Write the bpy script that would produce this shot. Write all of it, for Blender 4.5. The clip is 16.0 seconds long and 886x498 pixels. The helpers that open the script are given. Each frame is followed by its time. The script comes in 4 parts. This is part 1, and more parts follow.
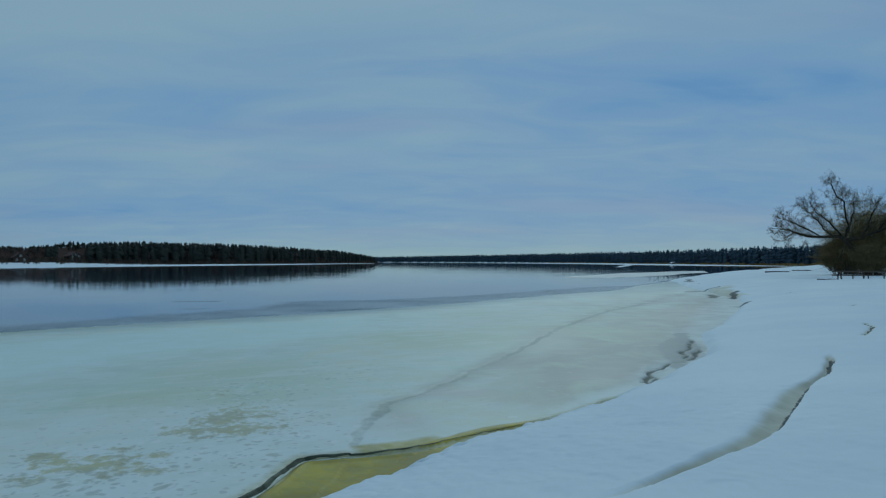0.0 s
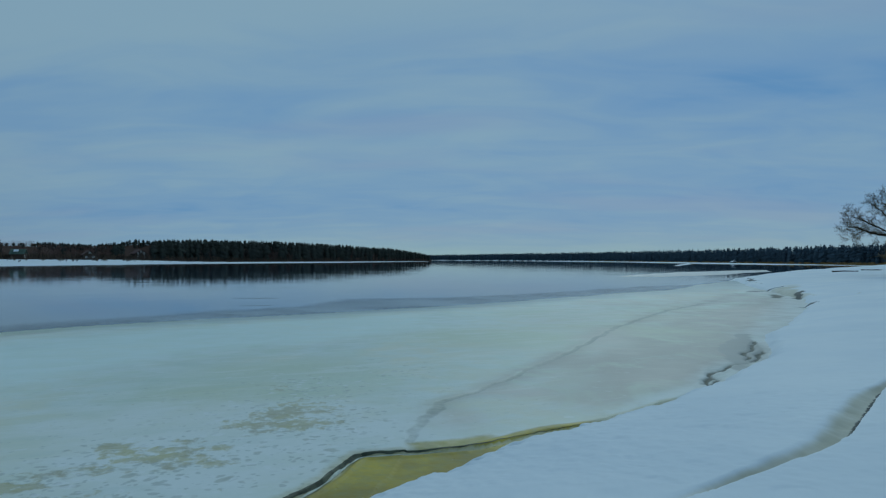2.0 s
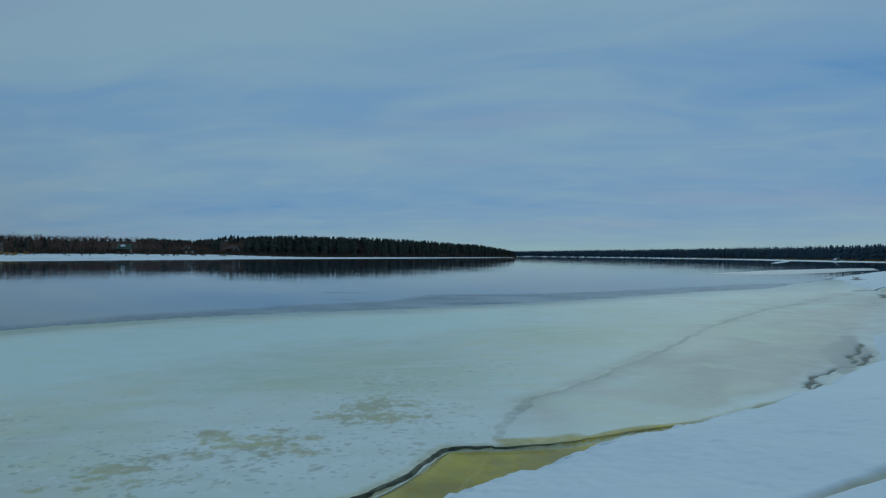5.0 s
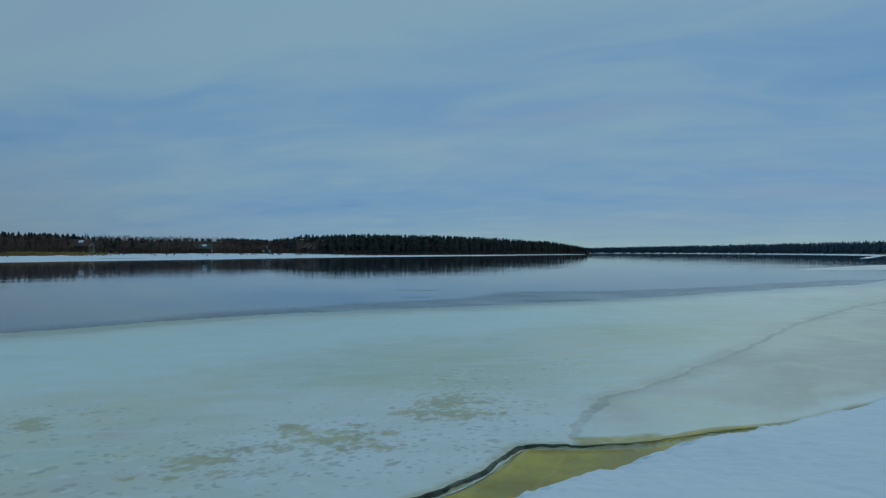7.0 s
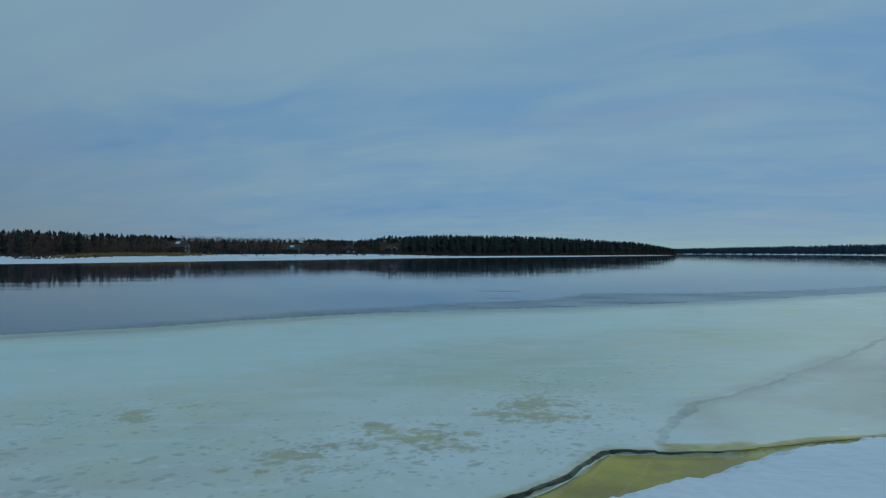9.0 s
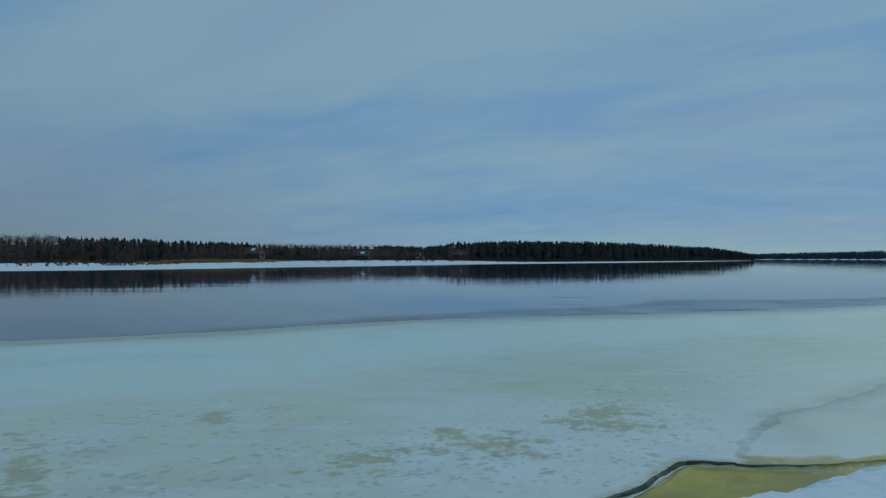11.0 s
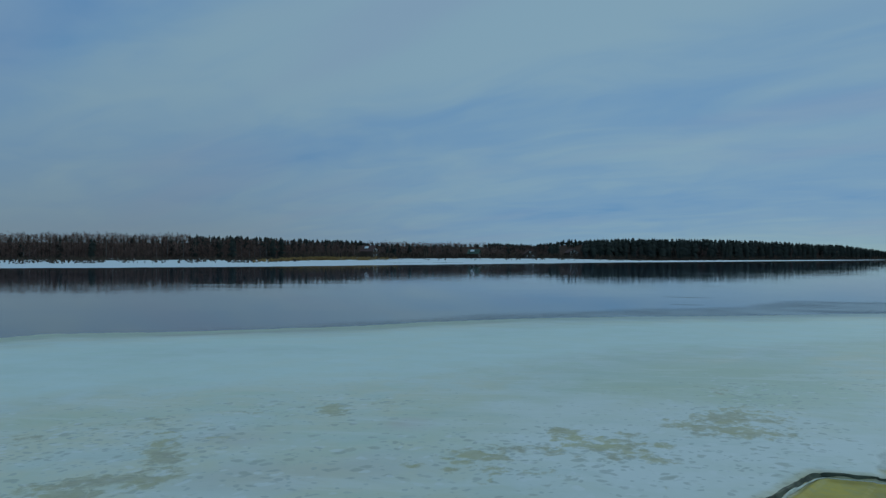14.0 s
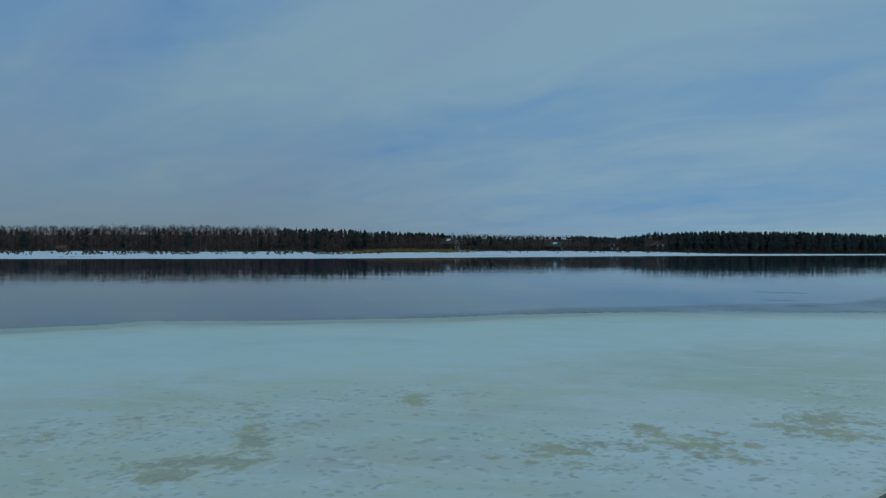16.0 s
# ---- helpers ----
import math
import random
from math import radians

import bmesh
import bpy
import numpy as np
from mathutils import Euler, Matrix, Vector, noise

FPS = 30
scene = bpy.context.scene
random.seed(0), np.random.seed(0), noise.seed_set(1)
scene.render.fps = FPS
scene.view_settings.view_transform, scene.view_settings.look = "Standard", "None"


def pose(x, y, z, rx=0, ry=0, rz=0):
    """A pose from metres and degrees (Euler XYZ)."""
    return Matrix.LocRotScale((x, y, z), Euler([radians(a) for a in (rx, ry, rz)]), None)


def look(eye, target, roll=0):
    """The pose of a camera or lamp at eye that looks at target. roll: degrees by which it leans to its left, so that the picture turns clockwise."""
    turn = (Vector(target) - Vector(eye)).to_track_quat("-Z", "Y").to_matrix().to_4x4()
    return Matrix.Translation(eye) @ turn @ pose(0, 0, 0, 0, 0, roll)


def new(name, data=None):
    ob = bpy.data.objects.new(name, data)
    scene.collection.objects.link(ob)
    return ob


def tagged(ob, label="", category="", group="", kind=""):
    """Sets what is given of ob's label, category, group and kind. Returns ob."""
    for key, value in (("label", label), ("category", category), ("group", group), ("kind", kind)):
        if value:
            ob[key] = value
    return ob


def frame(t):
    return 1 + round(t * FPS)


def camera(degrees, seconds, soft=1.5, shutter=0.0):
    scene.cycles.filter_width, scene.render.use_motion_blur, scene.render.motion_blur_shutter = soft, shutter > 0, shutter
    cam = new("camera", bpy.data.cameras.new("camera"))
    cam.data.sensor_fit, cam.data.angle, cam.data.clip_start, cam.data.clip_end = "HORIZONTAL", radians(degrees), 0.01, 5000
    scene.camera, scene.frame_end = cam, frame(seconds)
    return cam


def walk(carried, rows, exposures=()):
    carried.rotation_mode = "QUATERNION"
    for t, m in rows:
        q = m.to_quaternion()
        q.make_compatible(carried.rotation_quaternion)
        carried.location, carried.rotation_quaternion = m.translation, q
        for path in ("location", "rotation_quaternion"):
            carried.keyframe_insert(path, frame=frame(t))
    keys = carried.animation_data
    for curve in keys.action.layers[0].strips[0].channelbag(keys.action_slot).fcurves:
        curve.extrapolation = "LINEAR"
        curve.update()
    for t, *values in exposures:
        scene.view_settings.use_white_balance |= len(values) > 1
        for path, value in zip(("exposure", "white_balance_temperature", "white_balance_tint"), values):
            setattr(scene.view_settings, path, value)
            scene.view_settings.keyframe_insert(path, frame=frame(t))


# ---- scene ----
cam = camera(62.48, 16.0, soft=1.25)
walk(cam, [
    (0.0, pose(-0.000, -0.000, 2.600, 90.94, 0.02, 0.00)),
    (0.5, pose(-0.002, -0.004, 2.605, 90.89, -0.03, 1.01)),
    (1.0, pose(-0.005, 0.001, 2.602, 90.86, -0.08, 2.16)),
    (1.5, pose(-0.016, 0.011, 2.607, 90.81, -0.10, 3.25)),
    (2.0, pose(-0.024, 0.005, 2.602, 90.79, -0.12, 4.23)),
    (2.5, pose(-0.026, 0.015, 2.600, 90.75, -0.16, 5.25)),
    (3.0, pose(-0.042, 0.013, 2.602, 90.69, -0.20, 6.21)),
    (3.5, pose(-0.047, 0.017, 2.601, 90.65, -0.24, 7.39)),
    (6.0, pose(-0.084, 0.020, 2.597, 90.30, -0.24, 13.30)),
    (6.5, pose(-0.090, 0.023, 2.592, 90.25, -0.10, 14.70)),
    (7.0, pose(-0.102, 0.026, 2.590, 90.24, 0.07, 16.45)),
    (7.5, pose(-0.097, 0.024, 2.591, 90.21, 0.32, 18.43)),
    (8.0, pose(-0.104, 0.022, 2.594, 90.21, 0.20, 19.90)),
    (8.5, pose(-0.111, 0.018, 2.592, 90.25, 0.01, 21.38)),
    (9.0, pose(-0.109, 0.013, 2.596, 90.31, 0.05, 22.86)),
    (11.5, pose(-0.139, -0.013, 2.595, 90.83, 0.06, 29.56)),
    (12.0, pose(-0.151, -0.018, 2.595, 90.79, -0.07, 30.90)),
    (12.5, pose(-0.155, -0.025, 2.601, 90.74, -0.04, 32.31)),
    (13.0, pose(-0.166, -0.027, 2.594, 90.74, -0.03, 33.80)),
    (13.5, pose(-0.175, -0.034, 2.597, 90.69, 0.09, 35.36)),
    (14.0, pose(-0.190, -0.036, 2.591, 90.65, 0.03, 36.83)),
    (14.5, pose(-0.216, -0.032, 2.589, 90.52, -0.08, 38.36)),
    (15.0, pose(-0.210, -0.035, 2.593, 90.38, -0.17, 40.08)),
    (15.5, pose(-0.188, -0.041, 2.598, 90.34, -0.07, 41.73)),
    (16.0, pose(-0.169, -0.040, 2.591, 90.05, -0.16, 43.23)),
])

# ---------------------------------------------------------------- sky and light
SUN_AZ, SUN_EL = -12.0, 34.0   # degrees: turn to the left of north (+y), height
world = bpy.data.worlds.new("overcast_sky")
scene.world = world
world.use_nodes = True


class Nodes:
    """A few short words for building node trees."""

    def __init__(self, tree):
        self.tree = tree
        tree.nodes.clear()

    def add(self, kind, ins=None, **attrs):
        n = self.tree.nodes.new(kind)
        for k, v in attrs.items():
            setattr(n, k, v)
        for k, v in (ins or {}).items():
            self.put(n.inputs[k], v)
        return n

    def put(self, socket, v):
        if isinstance(v, bpy.types.NodeSocket):
            self.tree.links.new(v, socket)
        elif isinstance(v, bpy.types.Node):
            self.tree.links.new(v.outputs[0], socket)
        else:
            socket.default_value = v

    def math(self, op, a, b=0.0, c=0.0, clamp=False):
        return self.add("ShaderNodeMath", {0: a, 1: b, 2: c}, operation=op, use_clamp=clamp).outputs[0]

    def ramp(self, v, lo, hi, a=0.0, b=1.0):
        return self.add("ShaderNodeMapRange", {0: v, 1: lo, 2: hi, 3: a, 4: b},
                        interpolation_type="SMOOTHSTEP").outputs[0]

    def mix(self, f, a, b, blend="MIX"):
        n = self.add("ShaderNodeMix", data_type="RGBA", blend_type=blend)
        self.put(n.inputs[0], f)
        self.put(n.inputs[6], a)
        self.put(n.inputs[7], b)
        return n.outputs[2]

    def noise(self, vec, scale, detail=4.0, rough=0.55, warp=0.0):
        return self.add("ShaderNodeTexNoise", {"Vector": vec, "Scale": scale, "Detail": detail,
                                               "Roughness": rough, "Distortion": warp}).outputs[0]

    def mapping(self, vec, scale=(1, 1, 1), loc=(0, 0, 0), rot=(0, 0, 0)):
        return self.add("ShaderNodeMapping", {"Vector": vec, "Scale": scale, "Location": loc, "Rotation": rot}).outputs[0]


def rgb(r, g, b):
    return (r, g, b, 1.0)


# streaks in the cloud deck: turn and height in degrees, half length and half breadth on the deck, tone (- blue gap, + pale)
STREAKS = [(-2, 19.5, 1.3, 0.30, 0.75), (-15.5, 13.5, 0.55, 0.16, -0.45), (-29, 10.6, 0.8, 0.30, -0.7), (-17, 16.3, 0.7, 0.16, 0.45), (-11, 12.2, 0.9, 0.16, 0.5),
           (8, 8.0, 2.6, 0.45, 0.55), (16, 12.0, 1.4, 0.26, -0.3), (-3, 15.2, 1.3, 0.22, -0.35), (27, 17.0, 1.0, 0.22, 0.5), (52, 17.3, 0.55, 0.20, 1.5), (66, 18.8, 1.1, 0.30, -1.9),
           (51, 8.0, 0.9, 0.28, -0.9), (38, 11.2, 0.7, 0.16, -0.5), (44, 14.5, 1.1, 0.28, 0.9), (60, 10.5, 0.9, 0.30, 0.55), (24, 7.6, 1.8, 0.5, 0.6), (24, 18.5, 1.0, 0.28, 0.9), (33, 9.0, 1.0, 0.3, 0.7), (28, 13.5, 0.9, 0.25, 1.0), (36, 17.5, 1.0, 0.28, 1.6), (-24, 14.5, 0.8, 0.25, -0.4)]
LOW_STREAKS = [(-20, 7.5, 1.8, 0.6, -0.7), (2, 4.4, 3.6, 0.45, -1.05), (36, 4.6, 1.6, 0.35, -0.6), (-14, 9.6, 1.2, 0.2, 0.4), (6, 11.0, 1.4, 0.2, -0.45)]


def build_sky():
    n = Nodes(world.node_tree)
    way = n.add("ShaderNodeTexCoord").outputs["Generated"]
    sky = n.add("ShaderNodeTexSky", sky_type="NISHITA", sun_disc=False, sun_elevation=radians(SUN_EL),
                sun_rotation=radians(-SUN_AZ), air_density=1.0, dust_density=0.3, ozone_density=2.0)
    sep = n.add("ShaderNodeSeparateXYZ", {0: way})
    up = n.math("MAXIMUM", sep.outputs[2], 0.0)
    # cloud deck: the direction carried up to a high layer, with streaks that run east to west
    low = n.math("ADD", up, DECK)
    deck = n.add("ShaderNodeCombineXYZ", {0: n.math("DIVIDE", sep.outputs[0], low),
                                          1: n.math("DIVIDE", sep.outputs[1], low), 2: 0.0}).outputs[0]
    broad = n.noise(n.mapping(deck, (0.40, 1.25, 1), (3.1, 0.4, 0), (0, 0, radians(-10))), 1.0, 3.0, 0.5, 0.5)
    fine = n.noise(n.mapping(deck, (1.3, 3.6, 1), (7.3, 2.2, 0), (0, 0, radians(-14))), 1.0, 4.0, 0.5, 0.8)
    tone = n.math("ADD", n.math("MULTIPLY", n.math("SUBTRACT", broad, 0.5), 2.0), n.math("MULTIPLY", n.math("SUBTRACT", fine, 0.5), 0.75))
    puffs = n.noise(n.mapping(deck, (1.7, 2.9, 1), (1.7, 5.2, 0), (0, 0, radians(-16))), 1.0, 4.0, 0.5, 1.0)
    tone = n.math("ADD", tone, n.math("MULTIPLY", n.math("SUBTRACT", puffs, 0.5), 1.9))
    for az, el, long, wide, k in STREAKS + LOW_STREAKS:
        c = 1.0 / (math.sin(radians(el)) + DECK)
        at = (-math.sin(radians(az)) * math.cos(radians(el)) * c, math.cos(radians(az)) * math.cos(radians(el)) * c)
        v = n.mapping(n.mapping(deck, (1, 1, 1), (-at[0], -at[1], 0)), (1 / long, 1 / wide, 1), rot=(0, 0, radians(-8)))
        q = n.add("ShaderNodeVectorMath", {0: v, 1: v}, operation="DOT_PRODUCT").outputs["Value"]
        g = n.math("POWER", 2.718, n.math("MULTIPLY", n.math("ADD", q, n.math("MULTIPLY", n.math("SUBTRACT", fine, 0.5), 1.5)), -0.8))
        tone = n.math("ADD", tone, n.math("MULTIPLY", n.math("MINIMUM", g, 1.1), k * (0.36 if k > 0 else 0.55)))
    pale = n.ramp(tone, -1.0, 1.1)
    cloud = n.mix(pale, CLOUD_BLUE, CLOUD_GREY)
    cloud = n.mix(n.ramp(tone, -0.6, -1.5), cloud, GAP)
    # a faint lavender cast in places
    cloud = n.mix(n.ramp(n.noise(n.mapping(deck, (0.5, 1.5, 1), (11.0, 4.0, 0)), 1.0, 2.0, 0.5), 0.5, 0.72, 0, 0.45), cloud, LAVENDER)
    # paler low down below the veiled sun, duller and greyer towards the west
    east = radians(SUN_AZ)
    toward = n.math("ADD", n.math("MULTIPLY", sep.outputs[0], -math.sin(east)), n.math("MULTIPLY", sep.outputs[1], math.cos(east)))
    dull = n.math("POWER", n.math("SUBTRACT", 1.0, up, clamp=True), 7.0)
    cloud = n.mix(n.math("MULTIPLY", dull, n.ramp(toward, 0.85, 0.3)), cloud, DULL)
    haze = n.math("POWER", n.math("SUBTRACT", 1.0, up, clamp=True), 58.0)
    cloud = n.mix(n.math("MULTIPLY", haze, n.ramp(toward, 0.55, 0.98, 0.0, 0.95)), cloud, HORIZON)
    back_cloud = n.add("ShaderNodeBackground", {0: cloud, 1: 1.0})
    back_sky = n.add("ShaderNodeBackground", {0: sky, 1: 0.05})
    both = n.add("ShaderNodeMixShader", {0: 0.90, 1: back_sky, 2: back_cloud})
    n.add("ShaderNodeOutputWorld", {0: both})


DECK = 0.16
CLOUD_BLUE, CLOUD_GREY, GAP = rgb(0.133, 0.286, 0.482), rgb(0.218, 0.365, 0.470), rgb(0.085, 0.245, 0.47)
LAVENDER = rgb(0.200, 0.300, 0.455)
HORIZON, DULL = rgb(0.215, 0.40, 0.43), rgb(0.146, 0.214, 0.275)
build_sky()

sun = new("veiled_sun", bpy.data.lights.new("veiled_sun", "SUN"))
sun.data.energy, sun.data.angle, sun.data.color = 0.6, radians(25), (0.74, 0.96, 0.95)
a, e = radians(SUN_AZ), radians(SUN_EL)
sun.matrix_world = look((-math.sin(a) * math.cos(e) * 100, math.cos(a) * math.cos(e) * 100, math.sin(e) * 100), (0, 0, 0))


# ---------------------------------------------------------------- materials
def material(name):
    m = bpy.data.materials.new(name)
    m.use_nodes = True
    return m, Nodes(m.node_tree)


def finish(n, color, rough, bump=None, strength=0.3, dist=0.05, **more):
    p = n.add("ShaderNodeBsdfPrincipled", {"Base Color": color, "Roughness": rough, **more})
    if bump is not None:
        n.put(p.inputs["Normal"], n.add("ShaderNodeBump", {"Height": bump, "Strength": strength, "Distance": dist}))
    n.add("ShaderNodeOutputMaterial", {0: p})


def grained(name, dark, light, scale, rough=0.8, stretch=(1, 1, 1), strength=0.3, dist=0.02, by_piece=0.0):
    """Two-scale grain between two colours."""
    m, n = material(name)
    at = n.mapping(n.add("ShaderNodeTexCoord").outputs["Object"], stretch)
    g = n.math("ADD", n.math("MULTIPLY", n.noise(at, scale, 5.0), 0.6), n.math("MULTIPLY", n.noise(at, scale * 0.13, 2.0), 0.4))
    if by_piece:
        g = n.math("ADD", g, n.math("MULTIPLY", n.math("SUBTRACT", n.add("ShaderNodeNewGeometry").outputs["Random Per Island"], 0.5), by_piece))
    finish(n, n.mix(n.ramp(g, 0.35, 0.65), rgb(*dark), rgb(*light)), rough, g, strength, dist, **{"Specular IOR Level": 0.5 if rough < 0.5 else 0.12})
    return m


def snow_material():
    m, n = material("snow")
    at = n.add("ShaderNodeTexCoord").outputs["Object"]
    marks = n.add("ShaderNodeVertexColor", layer_name="marks")
    s = n.add("ShaderNodeSeparateColor", {0: marks.outputs[0]})
    broad, fine = n.noise(at, 0.25, 4.0), n.noise(at, 9.0, 5.0)
    col = n.mix(n.ramp(broad, 0.35, 0.7), rgb(0.74, 0.765, 0.78), rgb(0.82, 0.825, 0.815))
    # bared grey ice in the cracks, shade painted along crack and broken rim, yellowed old snow
    ice = n.mix(n.ramp(n.noise(at, 2.0, 1.0), 0.3, 0.7), rgb(0.58, 0.53, 0.41), rgb(0.66, 0.61, 0.50))
    col = n.mix(n.ramp(n.math("ADD", s.outputs[0], n.math("MULTIPLY", n.math("SUBTRACT", fine, 0.5), 0.2)), 0.15, 0.85), col, ice)
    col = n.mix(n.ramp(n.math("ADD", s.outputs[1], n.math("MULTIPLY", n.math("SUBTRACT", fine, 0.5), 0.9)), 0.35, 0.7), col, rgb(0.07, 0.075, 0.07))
    col = n.mix(n.ramp(n.math("ADD", s.outputs[2], n.math("MULTIPLY", n.math("SUBTRACT", fine, 0.5), 0.6)), 0.3, 0.8), col, rgb(0.62, 0.56, 0.36))
    floor = n.add("ShaderNodeSeparateColor", {0: n.add("ShaderNodeVertexColor", layer_name="floor").outputs[0]})
    col = n.mix(n.ramp(n.math("ADD", floor.outputs[0], n.math("MULTIPLY", n.math("SUBTRACT", broad, 0.5), 0.6)), 0.4, 0.7), col,
                n.mix(n.ramp(fine, 0.4, 0.65), rgb(0.075, 0.048, 0.039), rgb(0.125, 0.079, 0.063)))
    bump = n.math("ADD", n.math("MULTIPLY", fine, 0.25), n.noise(at, 2.2, 4.0))
    finish(n, col, 0.75, bump, 0.08, 0.05, **{"Specular IOR Level": n.ramp(floor.outputs[0], 0.2, 0.6, 0.22, 0.0)})
    return m


def ice_material():
    m, n = material("shore_ice")
    at = n.add("ShaderNodeTexCoord").outputs["Object"]
    a = n.add("ShaderNodeSeparateColor", {0: n.add("ShaderNodeVertexColor", layer_name="stains").outputs[0]})
    b = n.add("ShaderNodeSeparateColor", {0: n.add("ShaderNodeVertexColor", layer_name="tones").outputs[0]})
    slush, yellow, dark = a.outputs[0], a.outputs[1], a.outputs[2]
    beige, frost, rim = b.outputs[0], b.outputs[1], b.outputs[2]
    broad = n.noise(n.mapping(at, (1, 0.6, 1)), 0.16, 4.0, 0.6, 0.6)
    mid = n.noise(at, 0.9, 4.0, 0.6)
    fine = n.noise(at, 6.0, 5.0, 0.6)
    spots = n.noise(n.mapping(at, (1.0, 0.8, 1), rot=(0, 0, 0.5)), 5.6, 5.0, 0.6, 0.3)
    col = n.mix(n.ramp(broad, 0.35, 0.68), rgb(0.61, 0.655, 0.55), rgb(0.74, 0.69, 0.52))
    col = n.mix(n.math("MULTIPLY", n.ramp(mid, 0.38, 0.68), 0.7), col, rgb(0.69, 0.735, 0.685))
    col = n.mix(n.ramp(n.math("ADD", beige, n.math("MULTIPLY", n.math("SUBTRACT", broad, 0.5), 0.9)), 0.08, 0.85, 0, 0.95), col, rgb(0.43, 0.37, 0.31))
    green = n.noise(n.mapping(at, (1, 0.7, 1), (4.0, 9.0, 0)), 0.42, 4.0, 0.65, 0.8)
    col = n.mix(n.math("MULTIPLY", n.ramp(green, 0.48, 0.72), 0.6), col, rgb(0.60, 0.66, 0.50))
    line = n.add("ShaderNodeSeparateColor", {0: n.add("ShaderNodeVertexColor", layer_name="lines").outputs[0]})
    tint = n.add("ShaderNodeSeparateColor", {0: n.add("ShaderNodeVertexColor", layer_name="tints").outputs[0]})
    dents = tint.outputs[2]
    col = n.mix(n.ramp(n.math("ADD", tint.outputs[0], n.math("MULTIPLY", n.math("SUBTRACT", mid, 0.5), 0.8)), 0.05, 1.0, 0, 0.75), col, rgb(0.60, 0.62, 0.43))
    col = n.mix(n.ramp(n.math("ADD", tint.outputs[1], n.math("MULTIPLY", n.math("SUBTRACT", mid, 0.5), 0.8)), 0.05, 1.0, 0, 0.75), col, rgb(0.62, 0.53, 0.45))
    col = n.mix(n.ramp(n.math("ADD", frost, n.math("MULTIPLY", n.math("SUBTRACT", mid, 0.5), 0.7)), 0.2, 0.9, 0, 0.85), col, rgb(0.79, 0.78, 0.73))
    drift = n.noise(n.mapping(n.mapping(at, rot=(0, 0, radians(-30))), (0.45, 1.5, 1)), 1.1, 6.0, 0.65, 0.7)
    col = n.mix(n.math("MULTIPLY", n.ramp(drift, 0.48, 0.72), n.ramp(beige, 0.0, 0.8, 0.5, 0.12)), col, rgb(0.80, 0.795, 0.74))
    col = n.mix(n.math("MULTIPLY", n.ramp(drift, 0.46, 0.30), 0.30), col, rgb(0.54, 0.60, 0.52))
    # melt pools: grey-tan patches that join where they lie dense
    pool = n.ramp(n.math("ADD", slush, n.math("MULTIPLY", n.math("SUBTRACT", spots, 0.5), 2.5)), 0.34, 0.88)
    # scattered hand-sized melt dents, some pale with fresh frost
    stir = n.add("ShaderNodeTexNoise", {"Vector": at, "Scale": 2.2, "Detail": 3.0}).outputs["Color"]
    bent = n.add("ShaderNodeVectorMath", {0: at, 1: n.add("ShaderNodeVectorMath", {0: stir, 3: 0.35}, operation="SCALE").outputs[0]}, operation="ADD").outputs[0]
    for scale, size, share, tint in ((4.2, 0.36, 0.75, rgb(0.43, 0.42, 0.33)), (7.0, 0.38, 0.95, rgb(0.44, 0.44, 0.38)), (10.5, 0.40, 0.9, rgb(0.46, 0.48, 0.42)), (5.2, 0.38, 1.3, rgb(0.80, 0.79, 0.75))):
        cells = n.add("ShaderNodeTexVoronoi", {"Vector": n.mapping(bent, (1, 1, 0), (scale, 2 * scale, 0)), "Scale": scale})
        lot = n.add("ShaderNodeSeparateColor", {0: cells.outputs["Color"]}).outputs[0]
        chosen = n.ramp(n.math("SUBTRACT", n.math("MULTIPLY", dents, share), lot), -0.05, 0.12)
        spot = n.ramp(n.math("ADD", cells.outputs["Distance"], n.math("MULTIPLY", n.math("SUBTRACT", fine, 0.5), 0.5)), size + 0.06, size - 0.12)
        col = n.mix(n.math("MULTIPLY", n.math("MULTIPLY", spot, chosen), 0.55), col, tint)
    col = n.mix(n.math("MULTIPLY", n.math("MULTIPLY", pool, n.ramp(fine, 0.3, 0.7, 0.72, 1.0)), 0.82), col, n.mix(n.ramp(mid, 0.35, 0.65), rgb(0.41, 0.345, 0.20), rgb(0.53, 0.455, 0.20)))
    col = n.mix(n.math("MULTIPLY", n.ramp(n.math("ADD", line.outputs[0], n.math("MULTIPLY", n.math("SUBTRACT", fine, 0.5), 0.7)), 0.2, 0.9), 0.8), col, rgb(0.25, 0.26, 0.215))
    col = n.mix(n.math("MULTIPLY", n.ramp(n.math("ADD", line.outputs[1], n.math("MULTIPLY", n.math("SUBTRACT", broad, 0.5), 2.2)), 0.2, 1.0), 0.6), col, rgb(0.72, 0.82, 0.745))
    col = n.mix(n.math("MULTIPLY", line.outputs[2], 0.75), col, rgb(0.27, 0.33, 0.34))
    old = n.mix(n.ramp(mid, 0.3, 0.7), rgb(0.33, 0.235, 0.045), rgb(0.57, 0.41, 0.055))
    old = n.mix(n.math("MULTIPLY", n.ramp(fine, 0.35, 0.7), 0.35), old, rgb(0.30, 0.30, 0.16))
    col = n.mix(n.ramp(n.math("ADD", yellow, n.math("MULTIPLY", n.math("SUBTRACT", fine, 0.5), 0.35)), 0.2, 0.8), col, old)
    col = n.mix(n.ramp(n.math("ADD", rim, n.math("MULTIPLY", n.math("SUBTRACT", mid, 0.5), 0.5)), 0.3, 0.75, 0, 0.8), col, rgb(0.37, 0.35, 0.31))
